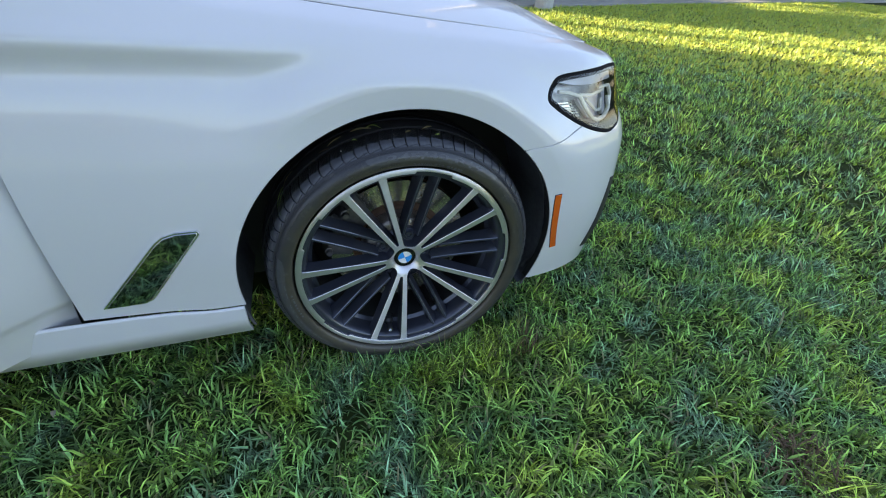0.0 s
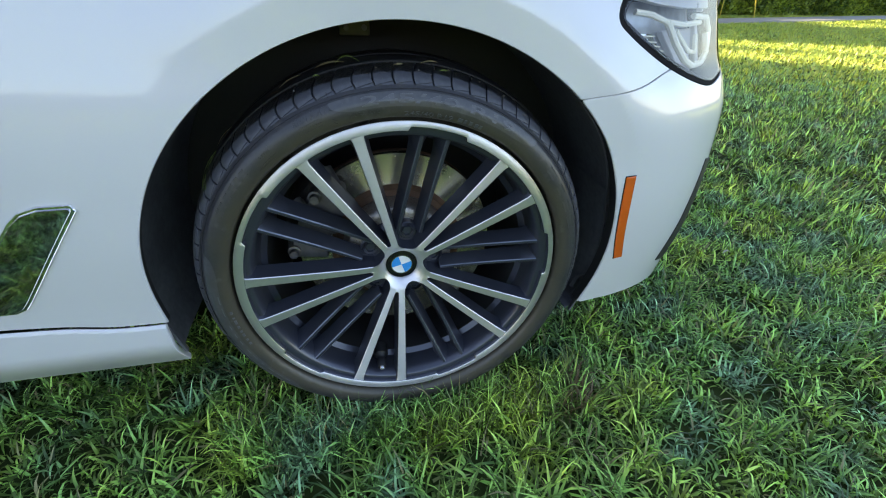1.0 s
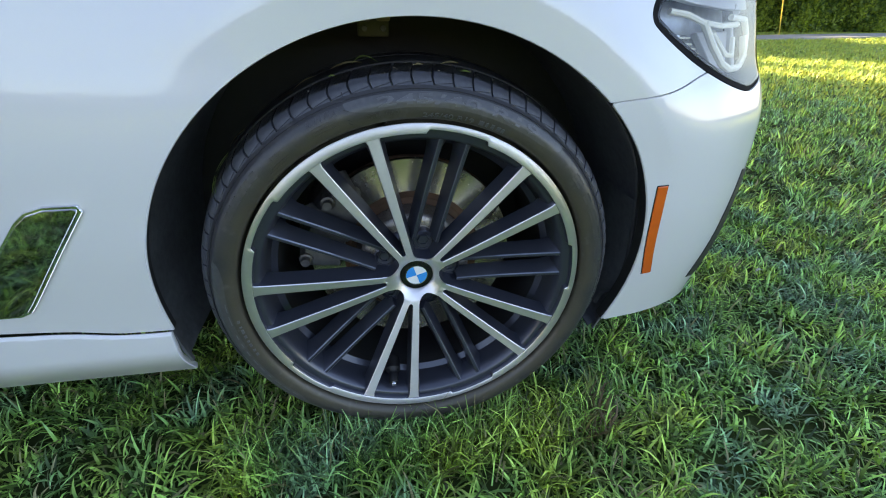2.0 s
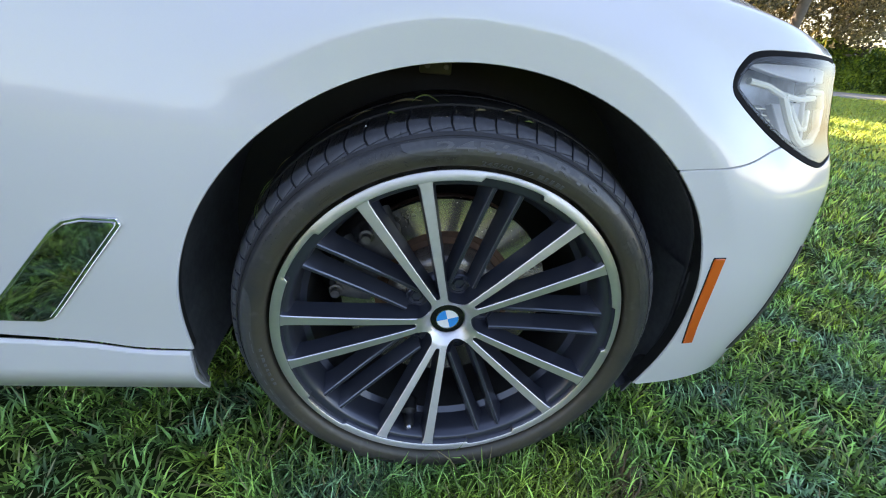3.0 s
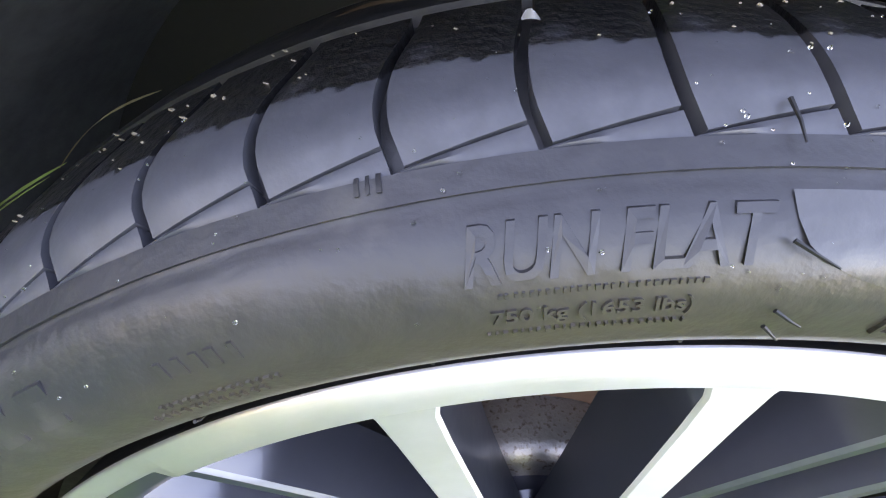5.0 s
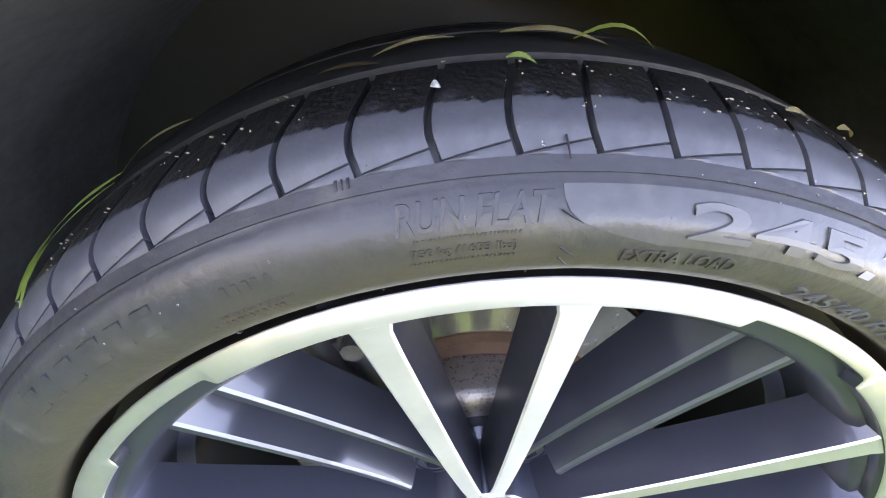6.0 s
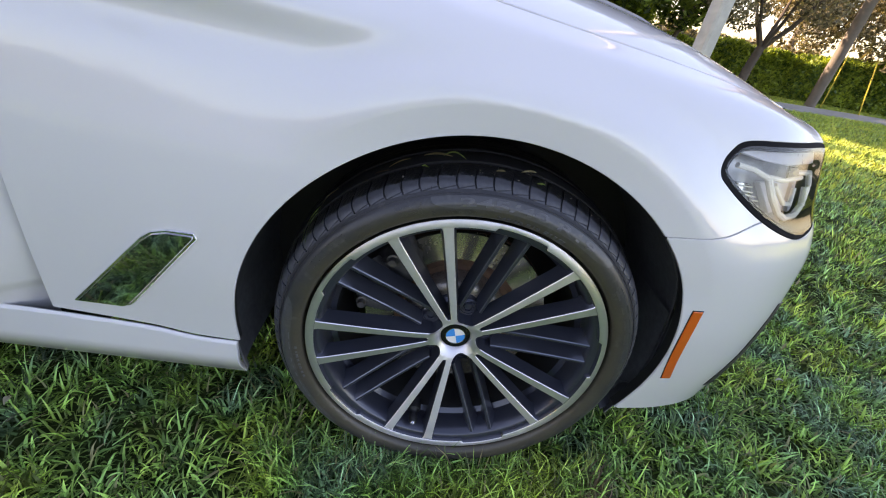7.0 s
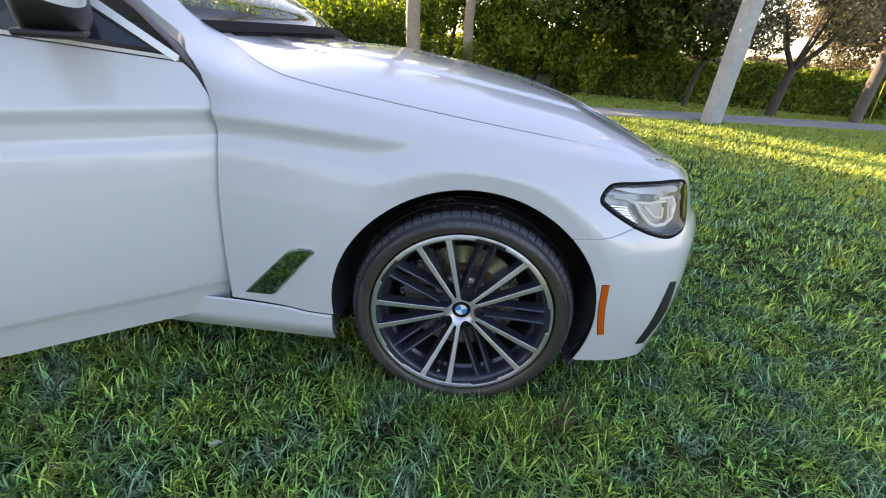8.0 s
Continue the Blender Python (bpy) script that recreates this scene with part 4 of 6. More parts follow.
# dew on the tread and shoulder
rng = random.Random(11)
bm = bmesh.new()
for _ in range(300):
    s, a = S_LOW + rng.uniform(-0.030, 0.045), rng.uniform(55, 150)
    p = tread_point(max(s, 0.02), a)
    r = rng.choice((0.00025, 0.0003, 0.0003, 0.0004, 0.0005))
    bmesh.ops.create_icosphere(bm, subdivisions=1, radius=r, matrix=Matrix.Translation(p) @ Matrix.Diagonal((1, 0.8, 1, 1)))
dew = placed(part("dew", bm, WATER, tyre, "tiny dew drops on the damp rubber"))
tagged(dew, kind="stuff")

# pale grit and scraps stuck to the wet tread
bm = bmesh.new()
for _ in range(110):
    p = tread_point(S_LOW + rng.uniform(0.018, 0.058), rng.uniform(55, 150))
    r = rng.choice((0.0003, 0.0004, 0.0005, 0.0007))
    bmesh.ops.create_icosphere(bm, subdivisions=1, radius=r, matrix=Matrix.Translation(p) @ Matrix.Diagonal((rng.uniform(0.7, 2.2), 0.7, rng.uniform(0.5, 1), 1)))
grit = placed(part("grit", bm, GRIT, tyre, "pale grit and scraps on the wet tread"))
tagged(grit, kind="stuff")

# brake
bm = bmesh.new()
lathe(bm, [(0.0, 0.074), (0.082, 0.074), (0.089, 0.0755), (0.0935, 0.079), (0.0955, 0.084), (0.098, 0.112)], 96)
lathe(bm, [(0.099, 0.112), (0.104, 0.1145), (0.174, 0.114), (0.1745, 0.122)], 96, mat=1)
lathe(bm, [(0.1745, 0.130), (0.174, 0.140), (0.09, 0.140)], 96, mat=2)
disc = placed(part("brake_disc", bm, [BELL, DISC_STEEL, RUST], car, "worn steel brake disc with a rust-flecked bell"))
bm = bmesh.new()
lathe(bm, [(0.099, 0.1105), (0.102, 0.1128), (0.107, 0.1128), (0.108, 0.1136), (0.110, 0.1136), (0.111, 0.1128), (0.119, 0.1130), (0.1195, 0.1145)], 96)
placed(part("rust_ring", bm, [RUST], disc, "rust-brown ring on the disc"))
bm = bmesh.new()
for a0, a1 in ((128, 176), (130, 174)):
    n = 10
    lo, hi, y0, y1 = (0.118, 0.192, 0.076, 0.108) if a0 == 128 else (0.176, 0.200, 0.100, 0.17)
    q = []
    for i in range(n + 1):
        a = a0 + (a1 - a0) * i / n
        q.append([bm.verts.new(polar(r, a, y)) for r, y in ((lo, y1), (lo + 0.006, y0), (hi - 0.012, y0 + 0.004), (hi, y1))])
    for a, b in zip(q, q[1:]):
        for t in range(4):
            bm.faces.new((a[t], a[(t + 1) % 4], b[(t + 1) % 4], b[t]))
    bm.faces.new(q[0])
    bm.faces.new(q[-1][::-1])
caliper = placed(part("brake_caliper", bm, [CAST], car, "dirty grey cast brake caliper"))
for a, r in ((126, 0.155), (137, 0.178), (160, 0.150), (172, 0.178)):
    bm = bmesh.new()
    lathe(bm, [(0.0, 0.0), (0.007, 0.0), (0.0075, 0.002), (0.0075, 0.010), (0.011, 0.011), (0.011, 0.040)], 12)
    b = part("caliper_bolt", bm, CAST, caliper, "grey steel bolt")
    b.location = polar(r, a, 0.064)
bm = bmesh.new()
for a in (128, 150):
    tube(bm, [polar(0.12, a, 0.085), polar(0.165, a - 3, 0.07), polar(0.196, a - 4, 0.09)], 0.012, 10)
part("caliper_arm", bm, CAST, caliper, "cast caliper bracket")
bm = bmesh.new()
tube(bm, [polar(0.10, 22, 0.15), polar(0.15, 26, 0.12), polar(0.185, 36, 0.10)], 0.011, 10, 0.008)
placed(part("track_rod", bm, [DISC_STEEL], car, "bright steel rod behind the wheel"))

# wheel well
bm = bmesh.new()
lathe(bm, [(0.402, 0.052), (0.380, 0.022), (0.3775, 0.012), (0.3850, 0.016), (0.3920, 0.030), (0.3960, 0.08), (0.3960, 0.30), (0.10, 0.31)], 72, start=radians(-25), sweep=radians(222))
for v in bm.verts:
    if abs(v.co.y - 0.052) < 1e-4:
        k = float(smooth01(v.co.x, 0.24, 0.345)) * float(1 - smooth01(v.co.z, 0.05, 0.25))
        v.co.x += 0.06 * k
        v.co.y += 0.04 * k
    if v.co.y < 0.1:
        v.co.y += 0.034 * float(smooth01(v.co.x, 0.24, 0.345)) * float(1 - smooth01(v.co.z, 0.05, 0.25))
liner = placed(part("wheel_arch_liner", bm, LINER, car, "black felt wheel arch liner"))
bm = bmesh.new()
lathe(bm, [(0.390, 0.030), (0.384, 0.034), (0.384, 0.20), (0.390, 0.30)], 24, start=radians(-20), sweep=radians(36))
for v in bm.verts:
    if v.co.y < 0.1:
        v.co.y += 0.058 * float(1 - smooth01(v.co.z, -0.115, -0.050))
placed(part("liner_flap", bm, LINER, car, "black flap of the wheel arch liner behind the bumper"))
bm = bmesh.new()
tray = [[bm.verts.new((x, y, z)) for x, y in ((0.335, 0.052), (0.40, 0.085), (0.47, 0.15), (0.47, 0.40), (0.335, 0.40))] for z in (-0.154, -0.157)]
for k in range(5):
    bm.faces.new((tray[0][k], tray[1][k], tray[1][(k + 1) % 5], tray[0][(k + 1) % 5]))
bm.faces.new(tray[0])
bm.faces.new(tray[1][::-1])
placed(part("undertray", bm, LINER, car, "black felt panel under the bumper"))


# ---- lamps, vents, door, glass ----
_gu, _gv = np.meshgrid(np.linspace(-0.7, 1.1, 361), np.linspace(0, 1, 201), indexing="ij")
_gp = flank(_gu, _gv)
_gn = np.cross(flank(_gu + 1e-3, _gv) - flank(_gu - 1e-3, _gv), flank(_gu, _gv + 1e-3) - flank(_gu, _gv - 1e-3))
_gn /= np.linalg.norm(_gn, axis=-1, keepdims=True) + 1e-12
_gn *= np.where(_gn[..., 1:2] - 1.2 * _gn[..., 2:3] > 0, -1, 1)


def on_flank(x, z, depth=0.0):
    """The point of the flank seen at x, z from the side, sunk by depth."""
    k = np.unravel_index(np.argmin((_gp[..., 0] - x) ** 2 + (_gp[..., 2] - z) ** 2 + 0.02 * np.clip(_gp[..., 1] - 0.2, 0, 9) ** 2), _gu.shape)
    return Vector(_gp[k] - _gn[k] * depth)


def keep_marker(p, grow=0.0):
    x, z = p[..., 0], p[..., 2]
    f = np.clip((0.488 - z) / 0.172, 0, 1)
    c = 0.376 + 0.027 * f + 0.006 * f * f - 0.004 * np.sin(f * math.pi)
    return np.minimum(np.minimum(0.487 - z, z - 0.315), 0.0082 - np.abs(x - c)) + grow


marker = panel("side_marker", flank, np.linspace(0.34, 0.44, 70), np.linspace(0.03, 0.3, 100), keep_marker, AMBER, car, "amber side marker reflector", lip=0.004, lift=0.0025)
panel("bezel", flank, np.linspace(0.34, 0.44, 70), np.linspace(0.03, 0.3, 100), lambda p: keep_marker(p, 0.0018), GLOSS_BLACK, marker, "thin dark edge round the marker", lip=0.003, lift=0.001)

VENT = [(-0.623, 0.339), (-0.547, 0.341), (-0.531, 0.348), (-0.519, 0.361), (-0.404, 0.500), (-0.407, 0.508), (-0.446, 0.507), (-0.469, 0.500), (-0.486, 0.487)]
vent = panel("side_vent", flank, np.linspace(-0.66, -0.38, 140), np.linspace(0.05, 0.3, 90), lambda p: inside(p[..., 0], p[..., 2], VENT, 0), CHROME, car, "bright chrome surround of the side vent", lip=0.006, lift=0.004)
panel("vent_plate", flank, np.linspace(-0.66, -0.38, 140), np.linspace(0.05, 0.3, 90), lambda p: inside(p[..., 0], p[..., 2] , VENT, -0.004), DARK_CHROME, vent, "dark mirror-like vent plate", lip=0.002, lift=0.0062)

CURTAIN = [(0.576, 0.480), (0.603, 0.474), (0.614, 0.372), (0.570, 0.254), (0.538, 0.262), (0.560, 0.36)]
panel("air_intake", flank, np.linspace(0.45, 0.75, 110), np.linspace(0.0, 0.32, 90), lambda p: inside(p[..., 0], p[..., 2], CURTAIN, 0), BLACK_PLASTIC, bumper, "black slanted air intake", lip=0.004, lift=0.0015)

# headlight: black bowl, bright inner parts, clear lens
lamp_u, lamp_v = np.linspace(0.30, 0.80, 130), np.linspace(0.36, 1.0, 100)
headlight = panel("headlight", flank, lamp_u, lamp_v, lambda p: inside(p[..., 0], p[..., 2], LAMP, 0.001), LAMP_BOWL, car, "headlight with clear lens and bright light guides", lip=0.004, lift=-0.045)
rim_out = lambda p: np.minimum(inside(p[..., 0], p[..., 2], LAMP, 0.002), -inside(p[..., 0], p[..., 2], LAMP, -0.0085))
panel("gasket", flank, lamp_u, lamp_v, rim_out, MATT_BLACK, headlight, "black edge of the headlight", lip=0.045, lift=0.0)
lens = panel("lens", flank, lamp_u, lamp_v, lambda p: inside(p[..., 0], p[..., 2], LAMP, -0.004), LENS, headlight, "clear plastic lens", lip=0.002, lift=0.001)
lens.visible_shadow = False


def guide(pts, depth, radius, mat, name, label=""):
    bm = bmesh.new()
    q = []
    pts = [(x + 0.22 * max(0.0, x - 0.42), z - 0.003) for x, z in pts]
    for (x0, z0), (x1, z1) in zip(pts, pts[1:]):
        a, b = on_flank(x0, z0, depth), on_flank(x1, z1, depth)
        q += [a.lerp(b, k / 4) for k in range(4)]
    q.append(on_flank(*pts[-1], depth))
    tube(bm, q, radius, 8)
    return part(name, bm, mat, headlight, label)


def lamp_plate(poly, lift, mat, name, label, tilt=0.0):
    poly = [(x + 0.22 * max(0.0, x - 0.42), z - 0.003) for x, z in poly]
    panel(name, flank, lamp_u, lamp_v, lambda p: inside(p[..., 0], p[..., 2], poly, 0), mat, headlight, label, lip=0.010, lift=lift)


guide([(0.350, 0.722), (0.385, 0.719), (0.415, 0.709)], 0.010, 0.0042, BRIGHT, "light_guide", "frosted white light guide")
guide([(0.415, 0.710), (0.455, 0.705), (0.500, 0.706)], 0.012, 0.0040, BRIGHT, "light_guide", "frosted white light guide")
guide([(0.415, 0.708), (0.437, 0.680), (0.460, 0.656), (0.478, 0.647), (0.505, 0.648), (0.522, 0.662), (0.520, 0.690)], 0.010, 0.0052, BRIGHT, "light_guide", "frosted white light guide")
guide([(0.475, 0.716), (0.520, 0.713), (0.528, 0.690), (0.524, 0.668)], 0.010, 0.0042, BRIGHT, "light_guide", "frosted white light guide")
guide([(0.445, 0.698), (0.478, 0.668), (0.498, 0.664), (0.500, 0.690)], 0.016, 0.0036, BRIGHT, "light_guide", "frosted white light guide")
lamp_plate([(0.352, 0.742), (0.375, 0.748), (0.52, 0.750), (0.53, 0.726), (0.46, 0.728), (0.40, 0.734)], -0.012, PEARL, "upper_trim", "pale satin upper trim")
# PEARL reflectors: the bright reflection is put into their pale colour
lamp_plate([(0.530, 0.748), (0.560, 0.742), (0.560, 0.722), (0.536, 0.724)], -0.020, PEARL, "reflector", "reflector bowl, pale as if mirroring the sunlit lawn")
lamp_plate([(0.350, 0.700), (0.410, 0.697), (0.445, 0.652), (0.405, 0.664)], -0.030, DARK_CHROME, "reflector", "dark ribbed reflector")
lamp_plate([(0.432, 0.700), (0.512, 0.700), (0.510, 0.654), (0.474, 0.654)], -0.030, PEARL, "reflector", "reflector bowl, pale as if mirroring the sunlit lawn")
lamp_plate([(0.528, 0.712), (0.556, 0.712), (0.553, 0.655), (0.532, 0.650)], -0.030, PEARL, "reflector", "reflector bowl, pale as if mirroring the sunlit lawn")
for k in range(6):
    z = 0.697 - 0.007 * k
    guide([(0.356 + 0.012 * k, z), (0.408 + 0.007 * k, z - 0.004)], 0.024, 0.0012, BRIGHT, "rib")

# nose: grille and lower dark parts close the front
bm = bmesh.new()
box(bm, (0.45, 0.42, 0.24), (0.70, 1.44, 0.66), 0.03)
part("grille", bm, BLACK_PLASTIC, car, "black grille behind the bumper")

# clip under the arch
bm = bmesh.new()
box(bm, (-0.066, 0.140, 0.345), (-0.022, 0.155, 0.394), 0.003)
clip = placed(part("spring_clip", bm, TAN_PLASTIC, liner, "yellowish metal bracket in the wheel arch"))
for k in range(2):
    bm = bmesh.new()
    x0 = -0.066 + 0.026 * k
    box(bm, (x0, 0.107, 0.366), (x0 + 0.019, 0.140, 0.394), 0.003)
    for q in range(3):
        box(bm, (x0 + 0.001, 0.104, 0.369 + 0.009 * q), (x0 + 0.018, 0.109, 0.373 + 0.009 * q), 0.001)
    part("clamp", bm, BRASS, clip, "dull brass clamp")
    bm = bmesh.new()
    lathe(bm, [(0.0, 0.0), (0.0035, 0.0), (0.004, 0.001), (0.004, 0.006)], 10)
    part("screw", bm, CAST, clip).location = (x0 + 0.010, 0.136, 0.356)

# ---- open passenger door ----
DOOR_LEN, DOOR_OPEN = 1.10, 38.0
hinge = Vector((-0.715, 0.045, 0))
door = thing("door", "", "")
door.parent = car
door.matrix_local = Matrix.Translation(hinge) @ pose(0, 0, 0, 0, 0, DOOR_OPEN) @ Matrix.Translation(-hinge)
tagged(door, "white passenger door standing open")
BELT = 0.937


def door_skin(u, v):
    """The door's skin as it lies when shut: u back from its front edge, v from bottom to belt line."""
    u, v = np.broadcast_arrays(np.asarray(u, float), np.asarray(v, float))
    z = 0.235 + (BELT + 0.115 * np.clip(u, 0, 0.5) - 0.235) * v
    y = spline(z, [0.235, 0.28, 0.335, 0.36, 0.46, 0.56, 0.66, 0.74, 0.780, 0.808, 0.838, 0.866, 0.91, 0.99], [0.060, 0.045, 0.026, 0.014, -0.004, -0.012, -0.010, 0.000, 0.011, 0.013, 0.006, 0.014, 0.030, 0.058])
    return np.stack([-0.66 - u, y, z], -1)


def keep_door(p):
    x, z = p[..., 0], p[..., 2]
    front = spline(z, DOOR_Z, DOOR_X) - 0.027 + 0.014 * smooth01(z, 0.66, 0.90) - x
    low = z - 0.248
    belt = BELT - 0.004 + 0.115 * np.clip(-x - 0.66, 0, 0.5) - z
    return np.minimum(np.minimum(front, low), np.minimum(belt, x + 0.66 + DOOR_LEN))


panel("door_skin", door_skin, np.linspace(-0.03, DOOR_LEN + 0.01, 150), np.linspace(0, 1, 130), keep_door, [PAINT, BLACK_PLASTIC], door, "pearl white door panel with crease", lip=0.025)
bm = bmesh.new()
box(bm, (-1.75, 0.080, 0.27), (-0.78, 0.15, 0.93), 0.02)
part("inner_panel", bm, INTERIOR, door, "dark door trim")


def strip(bm, a, b, width, thick, up):
    """A flat bar from a to b."""
    a, b, up = Vector(a), Vector(b), Vector(up).normalized()
    d = (b - a).normalized()
    n_ = d.cross(up).normalized()
    up = n_.cross(d)
    q = [[bm.verts.new(p + up * s * width / 2 + n_ * t * thick / 2) for s, t in ((-1, -1), (1, -1), (1, 1), (-1, 1))] for p in (a, b)]
    for j in range(4):
        bm.faces.new((q[0][j], q[0][(j + 1) % 4], q[1][(j + 1) % 4], q[1][j]))
    bm.faces.new(q[0][::-1])
    bm.faces.new(q[1])


bm = bmesh.new()
strip(bm, (-0.722, 0.046, 0.947), (-1.16, 0.058, 0.998), 0.007, 0.010, (0, 0, 1))
strip(bm, (-1.16, 0.058, 0.998), (-1.76, 0.058, 1.000), 0.007, 0.010, (0, 0, 1))
part("belt_trim", bm, TRIM, door, "satin silver window trim")
bm = bmesh.new()
strip(bm, (-0.724, 0.046, 0.947), (-0.862, 0.070, 1.052), 0.017, 0.02, (0.6, 0, 0.8))
strip(bm, (-0.862, 0.070, 1.052), (-1.22, 0.16, 1.290), 0.017, 0.02, (0.6, 0, 0.8))
strip(bm, (-1.20, 0.158, 1.28), (-1.72, 0.175, 1.36), 0.028, 0.02, (0, 0, 1))
strip(bm, (-1.74, 0.06, 0.96), (-1.73, 0.175, 1.36), 0.05, 0.02, (1, 0, 0))
part("window_frame", bm, TRIM, door, "satin silver window frame")
bm = bmesh.new()
q = [bm.verts.new(p) for p in ((-0.772, 0.052, 0.966), (-0.890, 0.054, 0.980), (-0.890, 0.080, 1.058))]
q2 = [bm.verts.new(v.co + Vector((0, 0.012, 0))) for v in q]
bm.faces.new(q)
bm.faces.new(q2[::-1])
for j in range(3):
    bm.faces.new((q[j], q[(j + 1) % 3], q2[(j + 1) % 3], q2[j]))
part("mirror_sail", bm, GLOSS_NAVY, door, "glossy dark triangle panel", smooth=False)
bm = bmesh.new()
q = [bm.verts.new(p) for p in ((-0.893, 0.066, 0.976), (-1.72, 0.066, 0.998), (-1.71, 0.175, 1.35), (-1.24, 0.158, 1.285), (-0.893, 0.084, 1.066))]
bm.faces.new(q)
glass_ = part("window_pane", bm, GLASS, door, "clear side glass")
glass_.visible_shadow = False

# mirror
bm = bmesh.new()
bmesh.ops.create_uvsphere(bm, u_segments=72, v_segments=48, radius=1)
for v in bm.verts:
    x, y, z = v.co
    sx = 0.072 if x > 0 else 0.030
    p = lambda c: math.copysign(abs(c) ** 0.62, c)
    v.co = Vector((p(x) * sx, p(y) * 0.150, p(z) * 0.068 - 0.012 * y))
rim = Vector((0.35, -0.20, 1.0)).normalized()
bmesh.ops.bisect_plane(bm, geom=bm.verts[:] + bm.edges[:] + bm.faces[:], plane_co=(0, 0, 0.026), plane_no=rim)
for f in bm.faces:
    f.material_index = 1 if (f.calc_center_median() - Vector((0, 0, 0.026))).dot(rim) < 0 else 0
mirror = part("mirror", bm, [PAINT, BLACK_PLASTIC], door, "white door mirror with black underside")
mirror.location = (-0.930, -0.112, 1.052)
bm = bmesh.new()
box(bm, (-0.030, -0.02, -0.009), (0.030, 0.13, 0.009), 0.006)
foot = part("mirror_foot", bm, BLACK_PLASTIC, mirror, "black mirror foot")
foot.location = (0.0, 0.02, -0.062)
bm = bmesh.new()
box(bm, (-0.030, -0.130, -0.064), (0.060, 0.08, -0.052), 0.005)
part("lower_shell", bm, BLACK_PLASTIC, mirror, "black lower mirror shell")

# A-pillar, windscreen, cabin
PILLAR_X = -0.7500
COLUMN = flank(np.full(500, PILLAR_X), np.linspace(0, 1, 500))
V_SEAM = float(np.interp(0.945, COLUMN[:, 2], np.linspace(0, 1, 500)))
LOW_LINE = [tuple(flank(PILLAR_X, V_SEAM)), (-0.815, 0.105, 0.985), (-0.890, 0.140, 1.045), (-1.00, 0.175, 1.115), (-1.25, 0.235, 1.262), (-1.55, 0.285, 1.395), (-2.1, 0.30, 1.44), (-2.7, 0.29, 1.40), (-3.2, 0.24, 1.18), (-3.55, 0.17, 1.02)]
HIGH_LINE = [tuple(COLUMN[-1]), (-0.815, 0.280, 1.042), (-0.875, 0.294, 1.086), (-1.00, 0.318, 1.150), (-1.25, 0.365, 1.290), (-1.58, 0.420, 1.432), (-2.1, 0.46, 1.478), (-2.7, 0.44, 1.44), (-3.2, 0.36, 1.22), (-3.6, 0.30, 1.06)]
LX = np.linspace(0, 1, len(LOW_LINE))


def pillar_surface(u, v):
    """The windscreen pillar and roof rail, flowing out of the fender's back edge."""
    u, v = np.broadcast_arrays(np.asarray(u, float), np.asarray(v, float))
    a = np.stack([spline(u, LX, [p[k] for p in LOW_LINE]) for k in range(3)], -1)
    b = np.stack([spline(u, LX, [p[k] for p in HIGH_LINE]) for k in range(3)], -1)
    bulge = (np.sin(np.clip(v, 0, 1) * math.pi) * 0.016)[..., None] * np.array([0.0, -0.75, 0.66])
    ruled = a + (b - a) * v[..., None] + bulge
    go_on = flank(PILLAR_X - 0.62 * np.clip(u, -0.02, 0.4), V_SEAM + (1 - V_SEAM) * np.clip(v, 0, 1))
    w = smooth01(u, 0.0, 0.24)[..., None]
    return go_on * (1 - w) + ruled * w


def keep_pillar(p):
    """Cut along the door's shut line."""
    return np.where(p[..., 2] < 1.2, p[..., 0] - spline(p[..., 2], DOOR_Z + [1.29], DOOR_X + [-1.262]), 0.2)


panel("roof_side", pillar_surface, np.linspace(0, 1, 260), np.linspace(0, 1, 48), keep_pillar, PAINT, car, "white windscreen pillar and roof rail", lip=0.03)
MID_Y = 0.93


def glass_surface(line, z_add):
    def f(u, v):
        u, v = np.broadcast_arrays(np.asarray(u, float), np.asarray(v, float))
        a = np.stack([spline(u, np.linspace(0, 1, len(line)), [p[k] for p in line]) for k in range(3)], -1)
        y = a[..., 1] + v * (2 * MID_Y - 2 * a[..., 1])
        s = np.clip((y - a[..., 1]) / (2 * MID_Y - 2 * a[..., 1]), 0, 1)
        x = a[..., 0] + 0.10 * np.sin(s * math.pi) * (1 if line[0][0] > -1.4 else (-1 if line[0][0] < -2.4 else 0))
        return np.stack([x, y, a[..., 2] + z_add * np.sin(s * math.pi)], -1)

    return f


whole = lambda p: np.full(p.shape[:-1], 1.0)
ws = panel("windscreen", glass_surface(HIGH_LINE[:6], 0.012), np.linspace(0.02, 1, 40), np.linspace(0.002, 0.998, 50), whole, GLASS, car, "raked windscreen glass reflecting trees", lip=0.004)
ws.visible_shadow = False
frit = panel("frit", glass_surface(HIGH_LINE[:6], 0.012), np.linspace(0.0, 0.14, 12), np.linspace(0.0, 1.0, 50), whole, MATT_BLACK, car, "black border of the windscreen", lip=0.003, lift=0.004)
panel("roof", glass_surface(HIGH_LINE[5:8], 0.025), np.linspace(0, 1, 30), np.linspace(0, 1, 50), whole, PAINT, car, "white roof", lip=0.02)
rw = panel("rear_window", glass_surface(HIGH_LINE[7:], 0.012), np.linspace(0, 1, 30), np.linspace(0, 1, 40), whole, GLASS, car, "rear window glass", lip=0.004)
rw.visible_shadow = False
bm = bmesh.new()
box(bm, (-0.83, 0.14, 0.70), (-0.70, 1.72, 0.962), 0.02)
part("cowl", bm, BLACK_PLASTIC, car, "black plastic cowl below the windscreen")
bm = bmesh.new()
